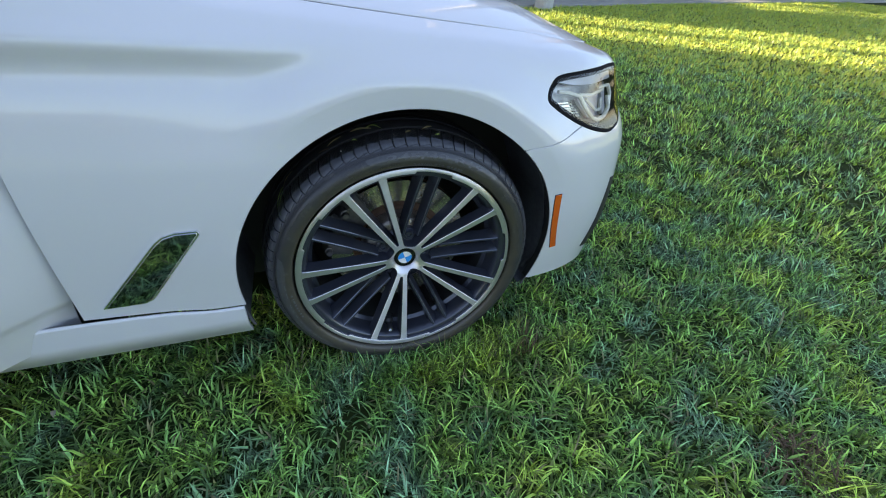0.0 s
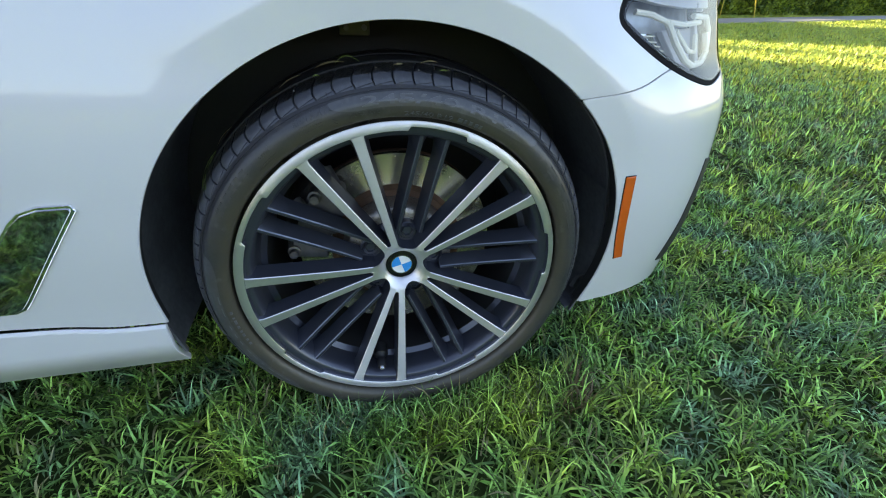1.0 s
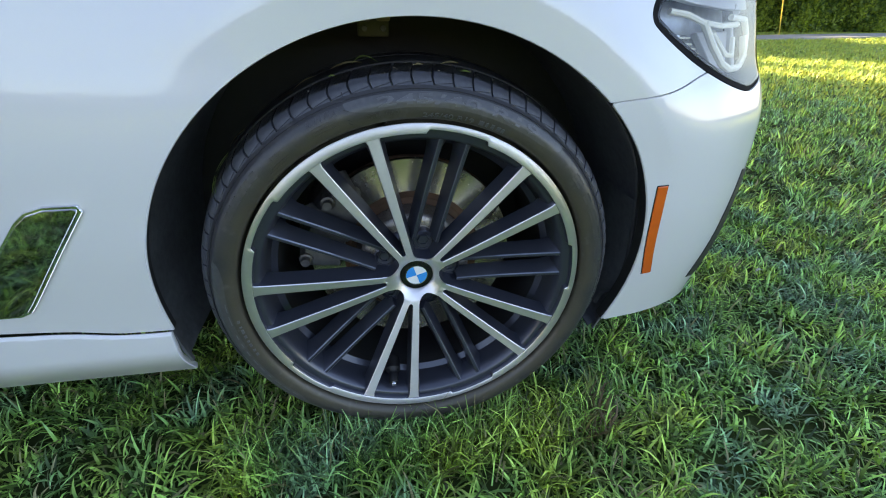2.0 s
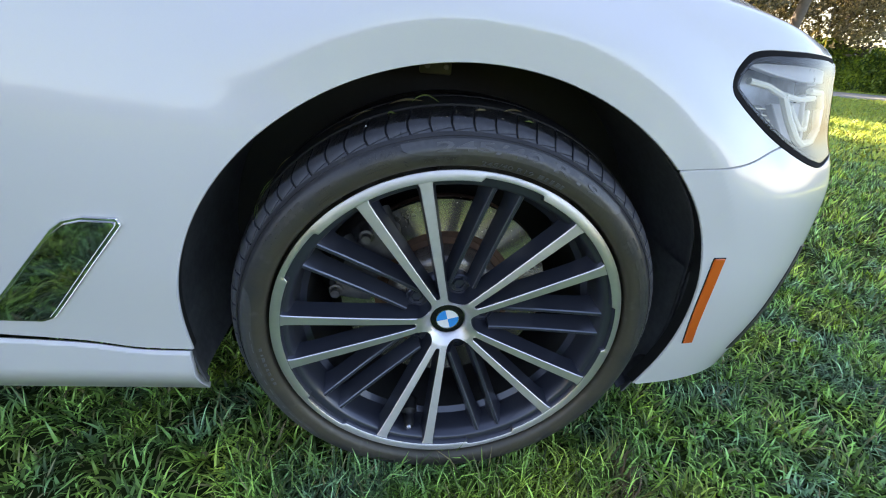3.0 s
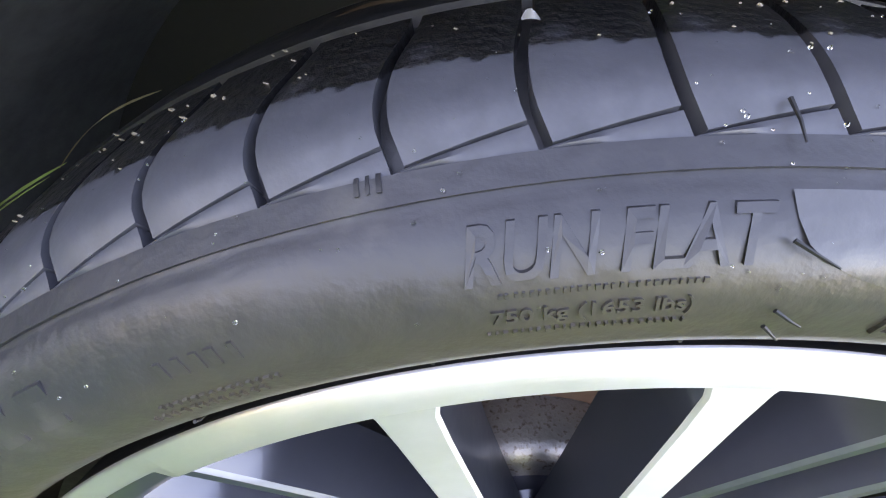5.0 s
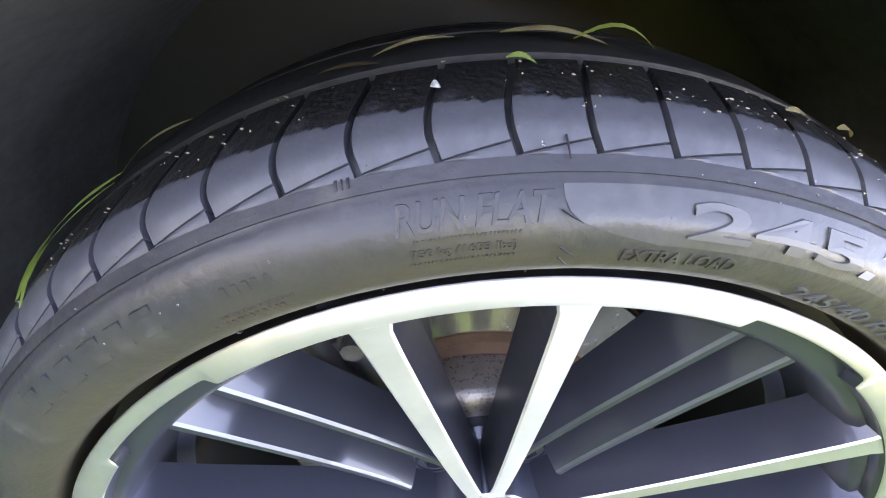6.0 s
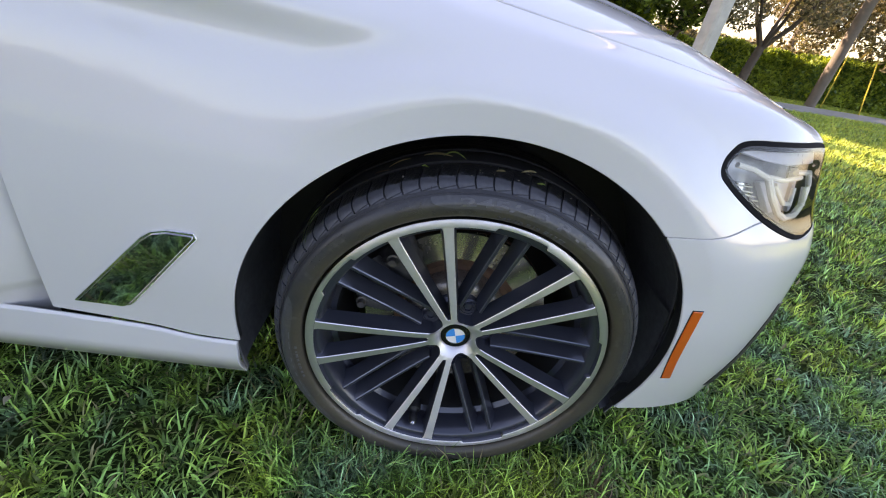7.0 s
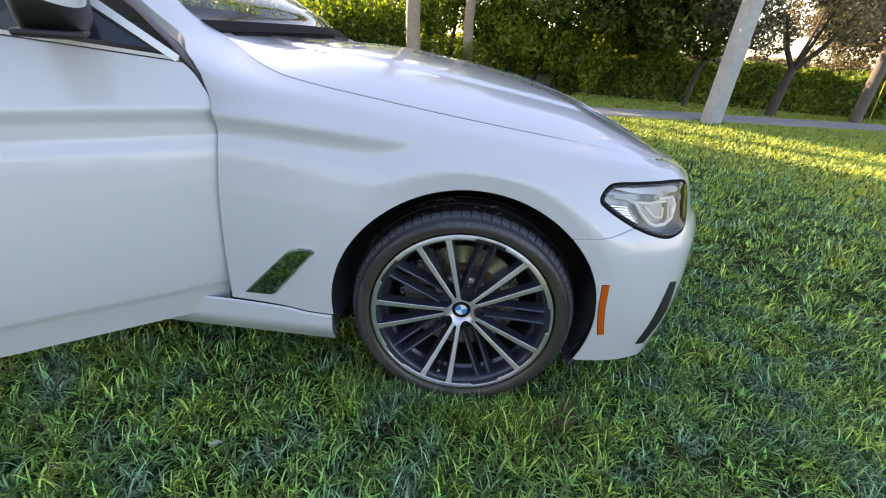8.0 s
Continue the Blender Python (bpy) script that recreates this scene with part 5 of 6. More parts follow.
tube(bm, [(-0.735, 0.33, 1.000), (-0.715, 0.60, 1.015), (-0.69, 1.0, 1.020)], 0.008, 8)
part("wiper", bm, BLACK_PLASTIC, car, "black wiper arm")
bm = bmesh.new()
box(bm, (-1.40, 0.27, 0.55), (-0.82, 1.59, 1.020), 0.03)
box(bm, (-1.36, 0.34, 0.95), (-0.98, 1.52, 1.075), 0.05)
part("dashboard", bm, INTERIOR, car, "dark dashboard")
bm = bmesh.new()
box(bm, (-3.7, 0.10, 0.18), (-0.70, 1.76, 0.50), 0.02)
box(bm, (-3.2, 0.20, 0.5), (-2.75, 1.66, 1.0), 0.08)
part("cabin_floor", bm, INTERIOR, car, "dark cabin floor and rear bench")
for y0 in (0.28, 1.06):
    bm = bmesh.new()
    box(bm, (-2.15, y0, 0.45), (-1.6, y0 + 0.52, 0.62), 0.06)
    box(bm, (-2.30, y0 + 0.02, 0.55), (-2.10, y0 + 0.50, 1.12), 0.07)
    part("seat", bm, INTERIOR, car, "dark front seat")
# dark weatherstrip along the door opening
bm = bmesh.new()
tube(bm, [(-0.672, 0.13, 0.30), (-0.662, 0.13, 0.70), (-0.672, 0.085, 0.860), (-0.715, 0.092, 0.925), (-0.775, 0.118, 0.972), (-0.895, 0.168, 1.052), (-1.25, 0.250, 1.262)], 0.008, 8)
part("door_seal", bm, GREY_RUBBER, car, "grey rubber door seal")
# hinge post as a black block: the door gap's shadow put into its colour
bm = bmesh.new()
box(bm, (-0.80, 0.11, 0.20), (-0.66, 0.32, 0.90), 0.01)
part("door_post", bm, BLACK_PLASTIC, car, "hinge post, black to give the door gap its shade")

# rear body


def rear_skin(u, v):
    u, v = np.broadcast_arrays(np.asarray(u, float), np.asarray(v, float))
    p = door_skin(0 * u, v)
    y = p[..., 1] + 0.75 * smooth01(-u, 3.70, 4.10) ** 2 * 0.8
    z = p[..., 2] + 0.09 * v * smooth01(-u, 1.8, 3.2)
    return np.stack([u, y, z], -1)


keep_rear = lambda p: np.minimum(np.minimum(np.hypot(p[..., 0] + 2.975, p[..., 2] - HUB) - 0.377, p[..., 2] - 0.262), -1.78 - p[..., 0])
panel("rear_side", rear_skin, np.linspace(-4.08, -1.74, 240), np.linspace(0, 1, 90), keep_rear, PAINT, car, "white rear door and rear fender", lip=0.02)


def boot_surface(u, v):
    u, v = np.broadcast_arrays(np.asarray(u, float), np.asarray(v, float))
    return np.stack([u, 0.05 + v * 1.76, 1.04 - 0.05 * smooth01(-u, 3.6, 4.1) + 0.02 * np.sin(v * math.pi)], -1)


panel("boot_lid", boot_surface, np.linspace(-4.08, -3.45, 40), np.linspace(0, 1, 40), whole, PAINT, car, "white boot lid", lip=0.03)
bm = bmesh.new()
box(bm, (-4.10, 0.30, 0.26), (-3.95, 1.56, 1.0), 0.05)
part("rear_bumper", bm, PAINT, car, "white tail of the car")

# the far side mirrors the near one
far_names = ("fender", "bumper", "sill", "bonnet", "rear_side", "roof_side", "headlight")
for o in [c for c in car.children if c.name.split(".")[0] in far_names]:
    me = o.data.copy()
    co = np.empty(len(me.vertices) * 3, np.float32)
    me.vertices.foreach_get("co", co)
    co = co.reshape(-1, 3)
    co[:, 1] = 2 * MID_Y - co[:, 1]
    me.vertices.foreach_set("co", co.ravel())
    me.flip_normals()
    me.update()
    ob = tagged(new(o.name.split(".")[0], me), o["label"])
    ob.parent = car
bm = bmesh.new()
for v in (0,):
    box(bm, (-1.78, 1.82, 0.25), (-0.67, 1.855, 0.95), 0.01)
part("far_door", bm, PAINT, car, "white driver's door, shut")

for x, y, turn in ((-2.975, 0, 0), (0.0, 2 * MID_Y, 180), (-2.975, 2 * MID_Y, 180)):
    for src in (wheel, tyre):
        m = Matrix.Translation((x, y, 0)) @ pose(0, 0, 0, 0, 0, turn) @ wheel_at
        ob = new(src.name.split(".")[0], src.data)
        ob.parent, ob.matrix_local = car, m
        tagged(ob, src["label"])
        for c in src.children:
            if c.name.split(".")[0] in ("spoke", "painted_spoke", "machined_lip", "hub", "hub_cap", "hub_plate"):
                k = c.copy()
                scene.collection.objects.link(k)
                k.parent = ob

# grass caught on the tyre
def clipping(a0, a1, y0, y1, lift, width, mat, label):
    bm = bmesh.new()
    n = 8
    rows = []
    for i in range(n + 1):
        f = i / n
        y = y0 + (y1 - y0) * f
        rmax = float(np.interp(y, TY[13:], TR[13:])) + 0.002
        r = rmax + lift * math.sin(f * math.pi)
        w = width * math.sin(math.pi * (0.08 + 0.87 * f)) / 2
        c = polar(r, a0 + (a1 - a0) * f, y)
        rows.append([bm.verts.new(c + Vector((0, -w, -w * 0.3))), bm.verts.new(c + Vector((0, w, w * 0.3)))])
    for p, q in zip(rows, rows[1:]):
        bm.faces.new((p[0], p[1], q[1], q[0]))
    bmesh.ops.solidify(bm, geom=bm.faces[:], thickness=0.0004)
    ob = part("grass_clipping", bm, mat, None)
    ob.matrix_world = wheel_at
    return tagged(ob, label, "grass blade", "cut grass on the tyre")


for args in ((147.5, 140.6, 0.018, 0.070, 0.004, 0.0085, CLIP_GREEN), (146.5, 140.4, 0.012, 0.060, 0.003, 0.0055, CLIP_GREEN), (140.5, 134, 0.066, 0.083, 0.003, 0.004, STRAW), (108.5, 101, 0.083, 0.070, 0.003, 0.0055, STRAW), (103.3, 97.5, 0.074, 0.060, 0.008, 0.004, CLIP_GREEN), (109.0, 107.2, 0.050, 0.043, 0.002, 0.0045, CLIP_GREEN), (114.2, 113.6, 0.031, 0.029, 0.001, 0.005, WHITE), (83.3, 78.6, 0.047, 0.063, 0.002, 0.005, STRAW), (118, 112, 0.07, 0.08, 0.002, 0.0035, STRAW), (90, 87.5, 0.036, 0.040, 0.001, 0.0045, STRAW), (122, 117.5, 0.066, 0.060, 0.001, 0.003, DEAD), (79, 76.5, 0.030, 0.036, 0.001, 0.004, CLIP_GREEN)):
    clipping(*args, "dry blade of cut grass stuck to the tyre tread" if args[-1] is STRAW else "green blade of cut grass stuck to the tyre tread")

# ---- ground ----
def ground_z(x, y):
    return 0.0065 + 0.012 * np.sin(x * 0.9 + 0.4) * np.sin(y * 0.7 + 1.0) * smooth01(np.hypot(x, y), 1.0, 4.0)


xs = np.r_[np.linspace(-300, -14, 14), np.linspace(-12, 16, 85), np.linspace(18, 300, 14)]
ys = np.r_[np.linspace(-300, -14, 14), np.linspace(-12, 14, 79), np.linspace(16, 300, 14)]
X, Y = np.meshgrid(xs, ys, indexing="ij")
verts = np.stack([X, Y, ground_z(X, Y)], -1).reshape(-1, 3)
ny = len(ys)
faces = [(i * ny + j, (i + 1) * ny + j, (i + 1) * ny + j + 1, i * ny + j + 1) for i in range(len(xs) - 1) for j in range(ny - 1)]
ground = tagged(arrays("ground", verts, faces, SOIL), "dark soil under the mown lawn", "ground", kind="structure")


def tufts(n, per, x0, x1, y0, y1, seed, spread):
    """Blades gathered in tufts: where each stands and which way it leans."""
    rng = np.random.default_rng(seed)
    cx, cy = rng.uniform(x0, x1, n), rng.uniform(y0, y1, n)
    k = np.repeat(np.arange(n), rng.poisson(per, n))
    ox, oy = rng.normal(0, spread, len(k)), rng.normal(0, spread, len(k))
    x, y = cx[k] + ox, cy[k] + oy
    side = rng.uniform(0, 2 * np.pi, n)[k]
    yaw = np.arctan2(oy + 0.5 * spread * np.sin(side), ox + 0.5 * spread * np.cos(side)) + rng.normal(0, 0.7, len(k))
    ok = ~((np.abs(x) < 0.09) & (y > 0.0) & (y < 0.23)) & ~((y > 0.5) & (y < 1.6) & (x < 0.4) & (x > -3))
    return x[ok], y[ok], yaw[ok]


def blades(name, mat, x, y, length, width, seed, label, segs=3, upright=1.0, heading=None):
    """Many bent blades of grass in one mesh."""
    rng = np.random.default_rng(seed)
    n = len(x)
    yaw, bend, tw = rng.uniform(0, 2 * np.pi, n), rng.uniform(0.1, 1.15, n), rng.normal(0, 0.6, n)
    if heading is not None:
        yaw = heading
    L, W = length * rng.uniform(0.5, 1.45, n), width * rng.uniform(0.35, 1.35, n)
    z0 = ground_z(x, y)
    dx, dy = np.cos(yaw), np.sin(yaw)
    rows = []
    px, pz, lean = np.zeros(n), np.zeros(n), rng.uniform(0.1, 1.15, n) * upright
    for s in range(segs + 1):
        w = W * (1 - (s / segs) ** 1.6) * 0.5 + 0.0002
        a = yaw + np.pi / 2 + tw * s / segs
        c = np.stack([x + dx * px, y + dy * px, z0 + pz], -1)
        o = np.stack([np.cos(a) * w, np.sin(a) * w, np.zeros(n)], -1)
        rows += ([c - o, c + o] if s < segs else [c])
        px, pz = px + np.sin(lean) * L / segs, pz + np.maximum(np.cos(lean), -0.35) * L / segs
        lean = lean + bend * (1.0 if s else 0.6)
    V = np.stack(rows, 1)
    k = V.shape[1]
    base = (np.arange(n) * k)[:, None]
    quads = np.concatenate([base + np.array([[2 * s, 2 * s + 1, 2 * s + 3, 2 * s + 2]]) for s in range(segs - 1)], 0) if segs > 1 else np.zeros((0, 4), int)
    tris = base + np.array([[2 * segs - 2, 2 * segs - 1, 2 * segs]])
    me = bpy.data.meshes.new(name)
    me.vertices.add(n * k)
    me.vertices.foreach_set("co", V.astype(np.float32).ravel())
    loops = np.r_[quads.ravel(), tris.ravel()].astype(np.int32)
    me.loops.add(len(loops))
    me.loops.foreach_set("vertex_index", loops)
    sizes = np.r_[np.full(len(quads), 4), np.full(len(tris), 3)]
    me.polygons.add(len(sizes))
    me.polygons.foreach_set("loop_start", np.r_[0, np.cumsum(sizes)[:-1]].astype(np.int32))
    me.polygons.foreach_set("use_smooth", [True] * len(sizes))
    me.update(calc_edges=True)
    return tagged(link_mesh(name, me, mat), label, "grass", kind="stuff")


def scatter(n, x0, x1, y0, y1, seed, near=None, far=None):
    rng = np.random.default_rng(seed)
    x, y = rng.uniform(x0, x1, n), rng.uniform(y0, y1, n)
    r = np.hypot(x - 0.1, y + 0.2)
    ok = np.ones(n, bool)
    if near is not None:
        ok &= r > near
    if far is not None:
        ok &= r < far
    ok &= ~((np.abs(x) < 0.09) & (y > 0.0) & (y < 0.23))
    ok &= ~((y > 0.5) & (y < 1.6) & (x < 0.4) & (x > -3))
    return x[ok], y[ok]


def clumpy(x, y, length, seed):
    """Longer and shorter patches."""
    return length * (0.85 + 0.22 * np.sin(x * 5.1 + seed) * np.sin(y * 4.3 + 2) + 0.16 * np.sin(x * 13 + y * 7) * np.sin(y * 11 - x * 3))


def thinned(x, y, h, keep):
    return x[keep], y[keep], h[keep]


x, y, h = tufts(13500, 14, -1.75, 2.2, -1.25, 1.75, 3, 0.019)
keep = np.random.default_rng(9).uniform(0, 1, len(x)) > smooth01(np.hypot(x - 0.1, y + 0.1), 1.25, 2.0)
x, y, h = thinned(x, y, h, keep & ~((y > 0.35) & (x < 0.45)))
blades("grass", GRASS, x, y, clumpy(x, y, 0.058, 1), 0.0052, 4, "short green lawn grass, slightly uneven", 3, 1.2, h)
rng = np.random.default_rng(21)
xt, yt = rng.uniform(-0.34, 0.36, 2600), rng.uniform(-0.10, 0.0, 2600)
blades("grass", GRASS, xt, yt, np.full(2600, 0.075), 0.0046, 22, "taller green grass blades against the tyre", 3, 0.35)
x, y, h = tufts(58000, 12, -6.4, 6.6, -6.2, 6.6, 5, 0.028)
r_ = np.hypot(x - 0.1, y + 0.1)
keep = (np.random.default_rng(10).uniform(0, 1, len(x)) < smooth01(r_, 1.0, 1.9)) & (np.random.default_rng(12).uniform(0, 1, len(x)) > smooth01(r_, 3.8, 6.2))
spare = ((y < -1.6) | (x < -1.9) | ((y > 1.9) & (x < 0.6))) & (np.random.default_rng(14).uniform(0, 1, len(x)) < 0.55)
x, y, h = thinned(x, y, h, keep & ~spare & ~((y > 0.3) & (y < 1.75) & (x < 0.5)))
blades("grass", GRASS, x, y, clumpy(x, y, 0.060, 2), 0.0080, 6, "short green lawn grass with sunlit streaks", 2, 1.2, h)
# far blades, in the colour brightened to read as sunlit
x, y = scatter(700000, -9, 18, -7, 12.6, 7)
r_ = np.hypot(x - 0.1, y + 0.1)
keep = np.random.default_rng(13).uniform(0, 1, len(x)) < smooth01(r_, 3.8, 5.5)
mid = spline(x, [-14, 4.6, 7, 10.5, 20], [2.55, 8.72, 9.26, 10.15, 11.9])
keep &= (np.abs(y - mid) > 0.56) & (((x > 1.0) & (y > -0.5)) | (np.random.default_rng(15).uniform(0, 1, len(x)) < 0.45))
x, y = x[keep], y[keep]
blades("grass", GRASS_FAR, x, y, clumpy(x, y, 0.055, 3), 0.022, 8, "short far lawn grass, tinted bright and yellow as if sunlit", 1, 1.35)

# dead tuft and a few pale scraps in the grass
rng = np.random.default_rng(31)
xt, yt = 0.82 + rng.normal(0, 0.05, 260), -0.55 + rng.normal(0, 0.035, 260)
blades("dead_tuft", DEAD, xt, yt, np.full(260, 0.055), 0.005, 32, "small dead brown tuft in the lawn", 3, 1.2)
for k, (x0, y0, s0) in enumerate(((-0.60, -0.27, 0.016), (-0.83, 0.02, 0.012), (1.05, 0.35, 0.012))):
    bm = bmesh.new()
    n = 8
    rows = [[bm.verts.new((s0 * (2 * i / n - 1), s0 * 0.45 * math.sin(math.pi * (0.06 + 0.9 * i / n)) * q, 0.006 * math.sin(math.pi * i / n) + 0.003 * abs(q))) for q in (-1, 0, 1)] for i in range(n + 1)]
    for a, b in zip(rows, rows[1:]):
        for q in range(2):
            bm.faces.new((a[q], a[q + 1], b[q + 1], b[q]))
    bmesh.ops.solidify(bm, geom=bm.faces[:], thickness=0.0005)
    leaf = part("fallen_leaf", bm, PALE_LEAF, None)
    leaf.matrix_world = pose(x0, y0, 0.045, 12, 8, 40 + 70 * k)
    tagged(leaf, "small pale dry leaf lying on the grass", "leaf", "pale scraps on the lawn")

# ---- background: pavement, hedge, trees, poles ----
def slab(name, pts, z0, z1, mat, label, category):
    bm = bmesh.new()
    a = [bm.verts.new((x, y, z0)) for x, y in pts]
    b = [bm.verts.new((x, y, z1)) for x, y in pts]
    bm.faces.new(b)
    for i in range(len(pts)):
        j = (i + 1) % len(pts)
        bm.faces.new((a[i], a[j], b[j], b[i]))
    return tagged(part(name, bm, mat, None, label, smooth=False), label, category, kind="structure")


slab("pavement", [(-14, 2.05), (4.6, 8.22), (7, 8.75), (10.5, 9.62), (20, 11.3), (45, 14.5), (45, 15.7), (20, 12.5), (10.5, 10.7), (7, 9.78), (4.6, 9.22), (-14, 3.05)], -0.05, 0.05, CONCRETE, "pale concrete footpath along the lawn", "pavement")


def leaf_cloud(n, centres, radii, size, seed, flat=1.0):
    """Small bent leaves spread through a few overlapping lumps."""
    rng = np.random.default_rng(seed)
    c, r = np.asarray(centres, float), np.asarray(radii, float)
    k = rng.choice(len(c), n, p=r**2 / (r**2).sum())
    d = rng.normal(size=(n, 3))
    d /= np.linalg.norm(d, axis=1, keepdims=True)
    p = c[k] + d * (r[k] * rng.uniform(0.55, 1.05, n) ** 0.6)[:, None] * np.array([1, 1, flat])
    a = rng.normal(size=(n, 3)) + d * 0.6
    a /= np.linalg.norm(a, axis=1, keepdims=True)
    b = np.cross(a, rng.normal(size=(n, 3)))
    b /= np.linalg.norm(b, axis=1, keepdims=True)
    s = (size * rng.uniform(0.6, 1.4, n))[:, None]
    V = np.stack([p - b * s, p + a * s * 0.45, p + b * s, p - a * s * 0.45], 1).reshape(-1, 3)
    return V, np.arange(4 * n).reshape(-1, 4)


def tree(name, base, height, crown, leaf, bark, label, n, seed, trunk=0.16, size=0.07, lean=(0, 0), limbs=5):
    rng = random.Random(seed)
    t = thing(name, label, "tree")
    t.location = base
    bm = bmesh.new()
    fork = height * 0.4
    top = Vector((lean[0], lean[1], fork))
    tube(bm, [(0, 0, -0.1), (lean[0] * 0.3, lean[1] * 0.3, fork * 0.5), top], trunk, 10, trunk * 0.75)
    for k in range(limbs):
        a = 2 * math.pi * k / limbs + rng.uniform(-0.4, 0.4)
        e = top + Vector((math.cos(a) * height * 0.28, math.sin(a) * height * 0.28, height * rng.uniform(0.25, 0.5)))
        tube(bm, [top - Vector((0, 0, 0.1)), top.lerp(e, 0.5) + Vector((0, 0, -0.15)), e], trunk * 0.5, 7, trunk * 0.15)
    part("trunk", bm, bark, t)
    V, F = leaf_cloud(n, crown[0], crown[1], size, seed)
    arrays("crown", V, F, leaf, t, smooth=False)
    return t


def bulk(n, x0, x1, y0, y1, z0, z1, r, seed):
    rng = random.Random(seed)
    return [(rng.uniform(x0, x1), rng.uniform(y0, y1), rng.uniform(z0, z1)) for _ in range(n)], [rng.uniform(0.6, 1.2) * r for _ in range(n)]


def frond_plant(name, base, trunk_h, trunk_r, fronds, length, seed, label):
    """A palm: ringed trunk and drooping feathered fronds."""
    rng = random.Random(seed)
    t = thing(name, label, "palm tree")
    t.location = base
    bm = bmesh.new()
    n = max(6, int(trunk_h / 0.25))
    tube(bm, [(0.03 * math.sin(k * 0.7), 0, -0.1 + (trunk_h + 0.1) * k / n) for k in range(n + 1)], trunk_r, 14, trunk_r * 0.85)
    part("trunk", bm, PALE_BARK, t)
    V, F = [], []
    for k in range(fronds):
        a, up = rng.uniform(0, 2 * math.pi), rng.uniform(0.2, 1.2)
        d = Vector((math.cos(a), math.sin(a), 0))
        side = Vector((-d.y, d.x, 0))
        for j in range(26):
            f = 0.12 + 0.88 * j / 26
            c = Vector((0, 0, trunk_h)) + d * length * f * math.cos(up * 0.8) + Vector((0, 0, length * (math.sin(up) * f - 0.75 * f * f)))
            for sgn in (-1, 1):
                w = 0.35 * length * (1 - 0.7 * f)
                tip = c + side * sgn * w + d * w * 0.7 + Vector((0, 0, -0.25 * w))
                b = len(V)
                V += [c - d * 0.012, c + d * 0.012, tip]
                F.append((b, b + 1, b + 2))
    arrays("fronds", V, F, LEAF, t, smooth=False)
    return t


# dense screen of tall shrubs, in separate bushes
for k, (x0, x1, y0, y1, h, n, seed) in enumerate(((-11.2, -7.5, 11.2, 13.0, 6.3, 16000, 1), (-7.3, -4.2, 11.4, 13.2, 1.5, 8000, 2), (-4.4, -1.9, 11.3, 13.0, 1.6, 9000, 3), (-1.7, 1.2, 11.5, 13.2, 6.6, 18000, 4), (0.8, 3.6, 11.4, 13.0, 6.0, 17000, 5), (3.3, 5.9, 13.0, 14.0, 2.0, 9000, 6))):
    c, r = bulk(30, x0, x1, y0, y1, 0.5, h, 0.75, seed)
    b = thing("shrub", "dense tall green shrub with glossy leaves", "bush", group="shrubs behind the lawn")
    V, F = leaf_cloud(int(n * 1.5), c, r, 0.068, seed + 20)
    arrays("foliage", V, F, LEAF, b, smooth=False)
    for q in range(5):
        bm = bmesh.new()
        tube(bm, [(x0 + (x1 - x0) * (q + 0.5) / 5, y0 + 0.7, -0.05), (x0 + (x1 - x0) * (q + 0.5) / 5 + 0.3 * math.sin(q * 2.1), y0 + 1, h * 0.5)], 0.06, 7, 0.03)
        part("stem", bm, BARK, b)
# broad tree over the footpath
c, r = bulk(40, -4.0, 0.1, -1.2, 1.8, 1.7, 5.4, 0.75, 31)
tree("tree", (5.4, 10.9, 0), 4.2, (c, r), LEAF_DEEP, BARK, "broad dark green tree beside the footpath", 44000, 32, 0.065, 0.075, (0.35, 0), 5)
# low bright bushes in front of it
c, r = bulk(12, 0.6, 3.4, 10.9, 11.6, 0.2, 1.3, 0.45, 33)
b = thing("shrub", "low bright green shrub by the footpath", "bush", group="shrubs behind the lawn")
V, F = leaf_cloud(6000, c, r, 0.08, 34)
arrays("foliage", V, F, LEAF, b, smooth=False)
for q in range(6):
    bm = bmesh.new()
    tube(bm, [(0.8 + 0.45 * q, 11.3, -0.05), (0.85 + 0.45 * q, 11.25, 0.5), (0.75 + 0.45 * q, 11.2, 1.0)], 0.02, 6, 0.01)
    part("stem", bm, BARK, b)
# clipped hedge: a solid green block of leaves
rng = np.random.default_rng(40)
n = 72000
x = rng.uniform(3.2, 26, n)
face = rng.uniform(0, 1, n)
top = 1.08 + 0.08 * np.sin(x * 1.7) + 0.08 * np.sin(x * 4.1 + 1) + 0.12 * smooth01(x, 8, 12)
y = np.where(face < 0.7, 11.95 + np.abs(rng.normal(0, 0.14, n)) + 0.12 * np.sin(x * 2.3), rng.uniform(11.95, 13.4, n)) + 0.16 * (x - 6) * 0.25
z = np.where(face < 0.7, rng.uniform(0.05, 1, n) * top, top - np.abs(rng.normal(0, 0.1, n)))
p = np.stack([x, y, z], -1)
a = rng.normal(size=(n, 3))
a /= np.linalg.norm(a, axis=1, keepdims=True)
b_ = np.cross(a, rng.normal(size=(n, 3)))
b_ /= np.linalg.norm(b_, axis=1, keepdims=True)
sz = (0.055 * rng.uniform(0.6, 1.4, n))[:, None]
V = np.stack([p - b_ * sz, p + a * sz * 0.5, p + b_ * sz, p - a * sz * 0.5], 1).reshape(-1, 3)
hedge = thing("hedge", "clipped dark green hedge behind the footpath", "hedge")
arrays("foliage", V, np.arange(4 * n).reshape(-1, 4), LEAF_HEDGE, hedge, smooth=False)
# plain dark block behind the leaves, in place of the hedge's inner shade
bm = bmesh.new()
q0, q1 = [], []
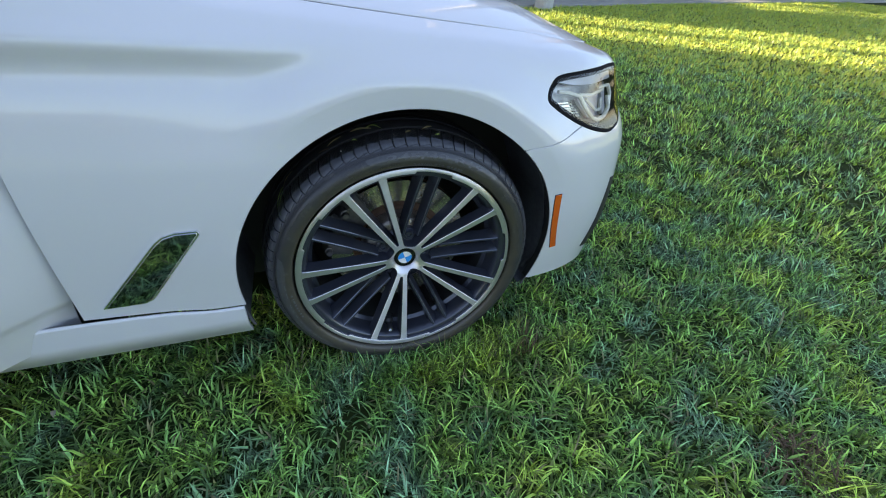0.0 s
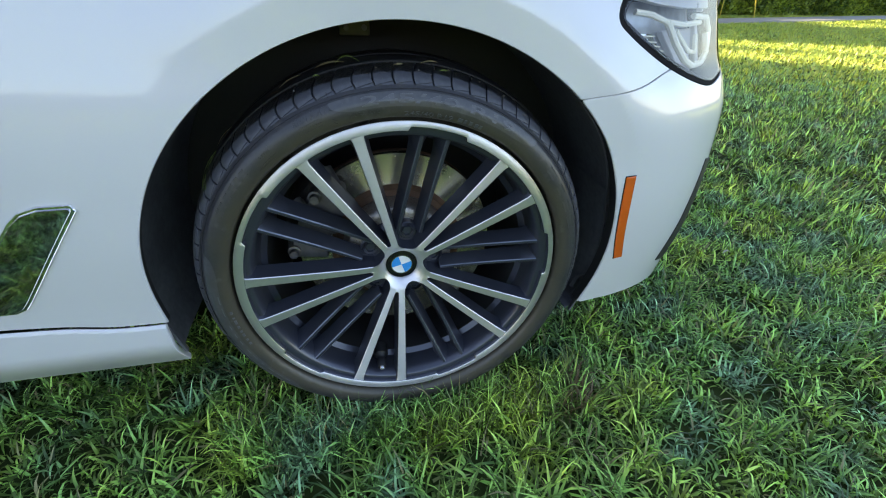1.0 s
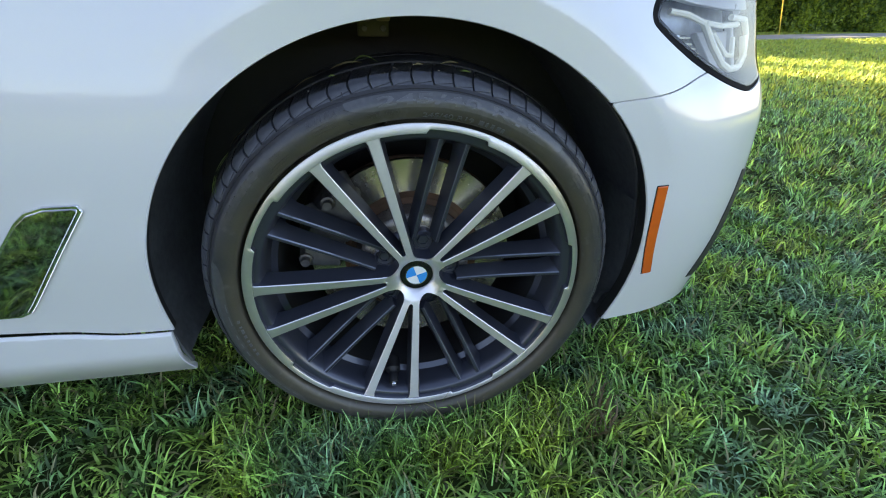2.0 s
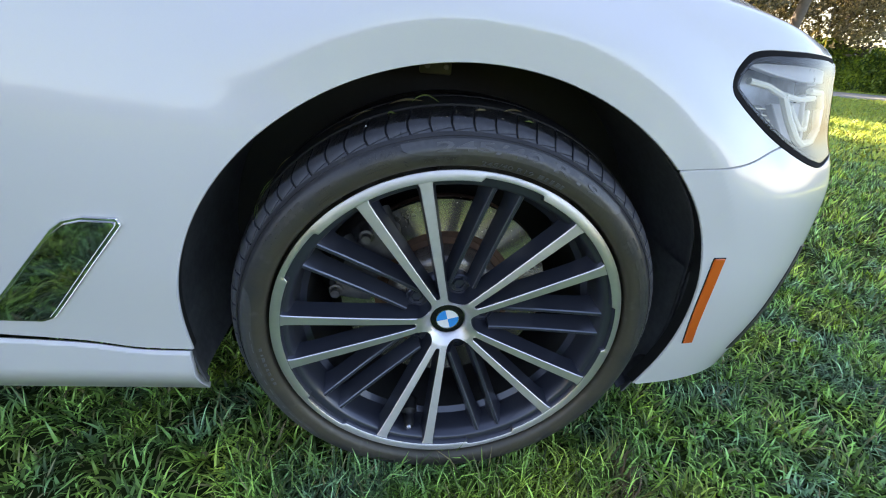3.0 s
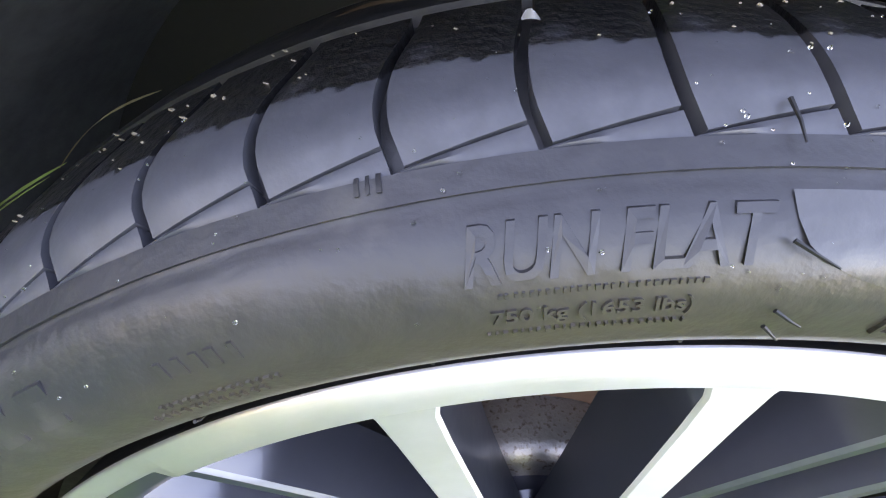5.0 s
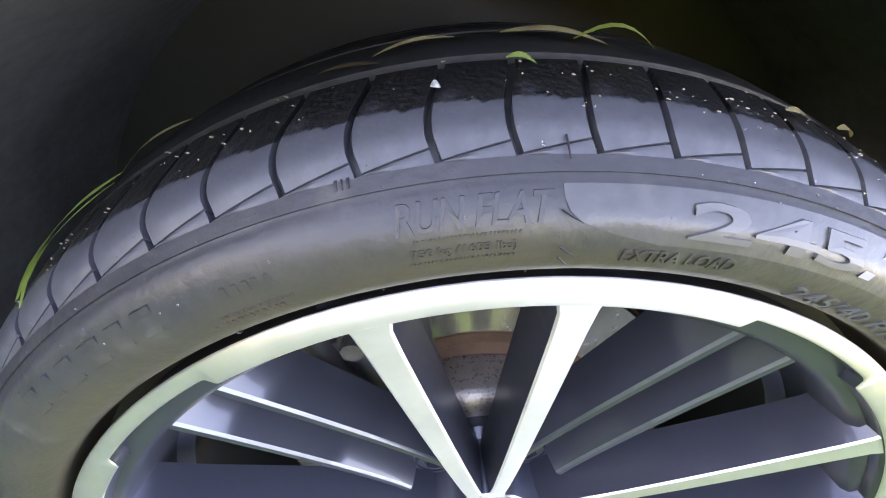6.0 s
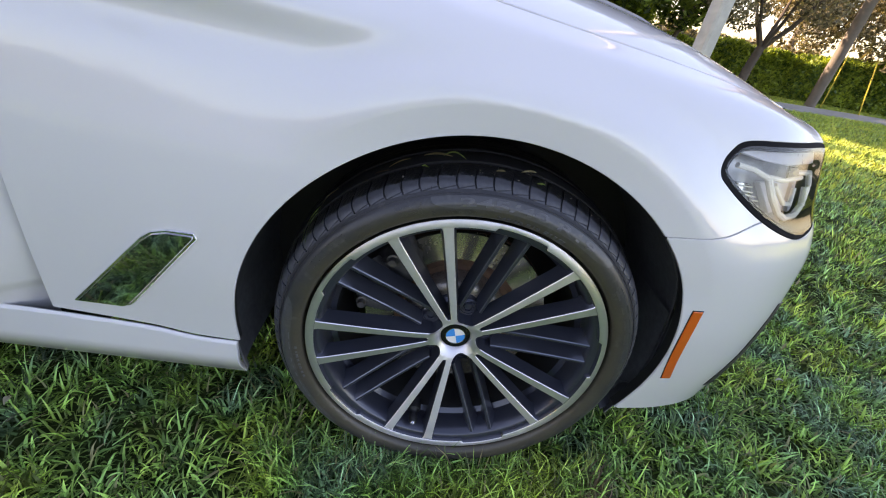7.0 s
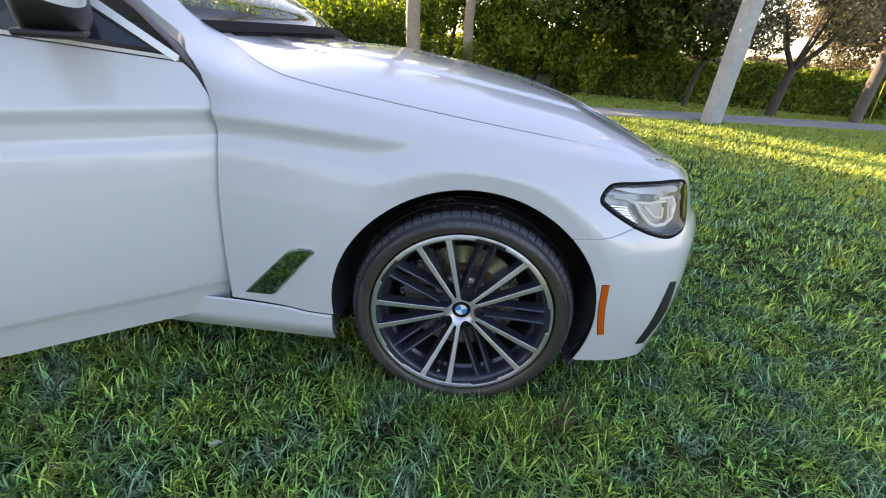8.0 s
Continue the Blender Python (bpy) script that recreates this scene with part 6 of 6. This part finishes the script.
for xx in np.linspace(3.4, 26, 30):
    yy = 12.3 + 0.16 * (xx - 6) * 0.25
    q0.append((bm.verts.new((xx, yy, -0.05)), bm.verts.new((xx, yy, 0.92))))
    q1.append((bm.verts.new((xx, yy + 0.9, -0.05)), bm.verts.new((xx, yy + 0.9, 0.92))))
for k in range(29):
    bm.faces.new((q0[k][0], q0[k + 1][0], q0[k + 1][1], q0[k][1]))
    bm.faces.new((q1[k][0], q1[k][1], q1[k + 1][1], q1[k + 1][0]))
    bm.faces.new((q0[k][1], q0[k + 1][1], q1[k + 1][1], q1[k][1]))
part("hedge_core", bm, HEDGE_SHADE, hedge, "dark block standing for the shade inside the hedge")
# brown-leaved trees
c, r = bulk(60, -3.4, 4.6, -1.2, 1.6, 1.75, 5.0, 0.62, 50)
tree("tree", (7.3, 10.4, 0), 2.9, (c, r), LEAF_BROWN, BARK, "spreading tree with brownish leaves against the light", 50000, 51, 0.12, 0.05, (0.18, 0.1), 6)
c, r = bulk(40, -4.2, 4.2, -1.5, 2.0, 1.7, 6.0, 0.8, 52)
tree("tree", (13.6, 13.6, 0), 5.8, (c, r), LEAF_BROWN, BARK, "tree with brownish leaves behind the hedge", 24000, 53, 0.16, 0.075, (0.2, 0), 5)
c, r = bulk(20, -3.5, 3.5, -1.5, 2.0, 2.4, 6.0, 0.85, 54)
tree("tree", (19.5, 15.0, 0), 6, (c, r), LEAF_BROWN, BARK, "tree with brownish leaves behind the hedge", 16000, 55, 0.18, 0.09, (0, 0), 5)
# far trees that close the view
for k, x in enumerate((-16, -9, -2, 5, 12, 19, 27)):
    c, r = bulk(24, -4, 4, -1.5, 1.5, 0.6, 6.5 if x < 4 else 0.9, 1.2 if x < 4 else 0.8, 60 + k)
    tree("tree", (x, 23.0 + (k % 3), 0), 7, (c, r), LEAF if k < 4 else LEAF_BROWN, BARK, "distant leafy tree closing the view", 9000, 70 + k, 0.2, 0.17)
# unseen trees across the lawn, added and coloured for the paint's reflections
for k in range(13):
    c, r = bulk(26, -3.8, 3.8, -1.2, 1.2, 0.4, 3.2, 1.25, 80 + k)
    tree("tree", (-36 + 6 * k, -30.0 - (k % 2), 0), 4.5, (c, r), LEAF_BROWN, BARK, "unseen brownish tree added for the reflections in the paint", 3800, 90 + k, 0.2, 0.24)
# tall trees out of view beside the lawn, added to block the sun and shade it
for k, (x, y) in enumerate(((-12.6, 12.4), (-16.2, 13.0), (-19.6, 12.4), (-23.2, 13.2), (-27, 12.6), (-31, 13.0))):
    c, r = bulk(34, -1.6, 1.6, -2.3, 2.0, 1.0, 8.2, 1.1, 100 + k)
    tree("tree", (x, y, 0), 8, (c, r), LEAF, BARK, "unseen tall dense tree added to shade the lawn", 9500, 110 + k, 0.2, 0.16)
# palms
frond_plant("palm", (-1.50, 9.7, 0), 7.5, 0.165, 14, 2.2, 3, "tall palm with a pale ringed trunk")
frond_plant("palm", (-0.27, 10.9, 0), 6.5, 0.13, 14, 2.2, 4, "tall palm with a pale ringed trunk")
frond_plant("palm", (-0.7, 10.6, 0), 0.7, 0.08, 22, 1.6, 5, "low bushy palm under the shrubs")

# poles
bm = bmesh.new()
w0, w1, c_ = 0.150, 0.11, 0.04
lvl = []
for z, w in ((-0.1, w0), (9.5, w1)):
    lvl.append([bm.verts.new((sx * (w - cx), sy * (w - cy), z)) for sx, sy, cx, cy in ((-1, -1, c_, 0), (1, -1, c_, 0), (1, -1, 0, c_), (1, 1, 0, c_), (1, 1, c_, 0), (-1, 1, c_, 0), (-1, 1, 0, c_), (-1, -1, 0, c_))])
for j in range(8):
    bm.faces.new((lvl[0][j], lvl[0][(j + 1) % 8], lvl[1][(j + 1) % 8], lvl[1][j]))
bm.faces.new(lvl[1])
pole = tagged(part("utility_pole", bm, POLE, None, smooth=False), "pale grey square concrete utility pole", "utility pole")
pole.matrix_world = pose(4.74, 8.06, 0, 0, 0.6, 20)
bm = bmesh.new()
tube(bm, [(0, 0, -0.1), (0.02, 0, 4.5), (0.0, 0, 9.0)], 0.125, 14, 0.10)
pole = tagged(part("utility_pole", bm, WOOD, None), "weathered brown wooden utility pole", "utility pole")
pole.location = (9.45, 10.55, 0)
for dx, dy in ((1.6, 0.2), (1.1, 0.9)):
    bm = bmesh.new()
    tube(bm, [(dx, dy, 0.0), (dx * 0.72, dy * 0.72, 1.3)], 0.014, 8)
    g = thing("guy_wire", "pole guy wire with a yellow plastic guard", "guy wire")
    g.location = (9.45, 10.55, 0)
    part("guard", bm, YELLOW, g, "yellow plastic guard")
    bm = bmesh.new()
    tube(bm, [(dx * 0.72, dy * 0.72, 1.3), (0, 0, 4.7)], 0.006, 6)
    part("wire", bm, CAST, g)
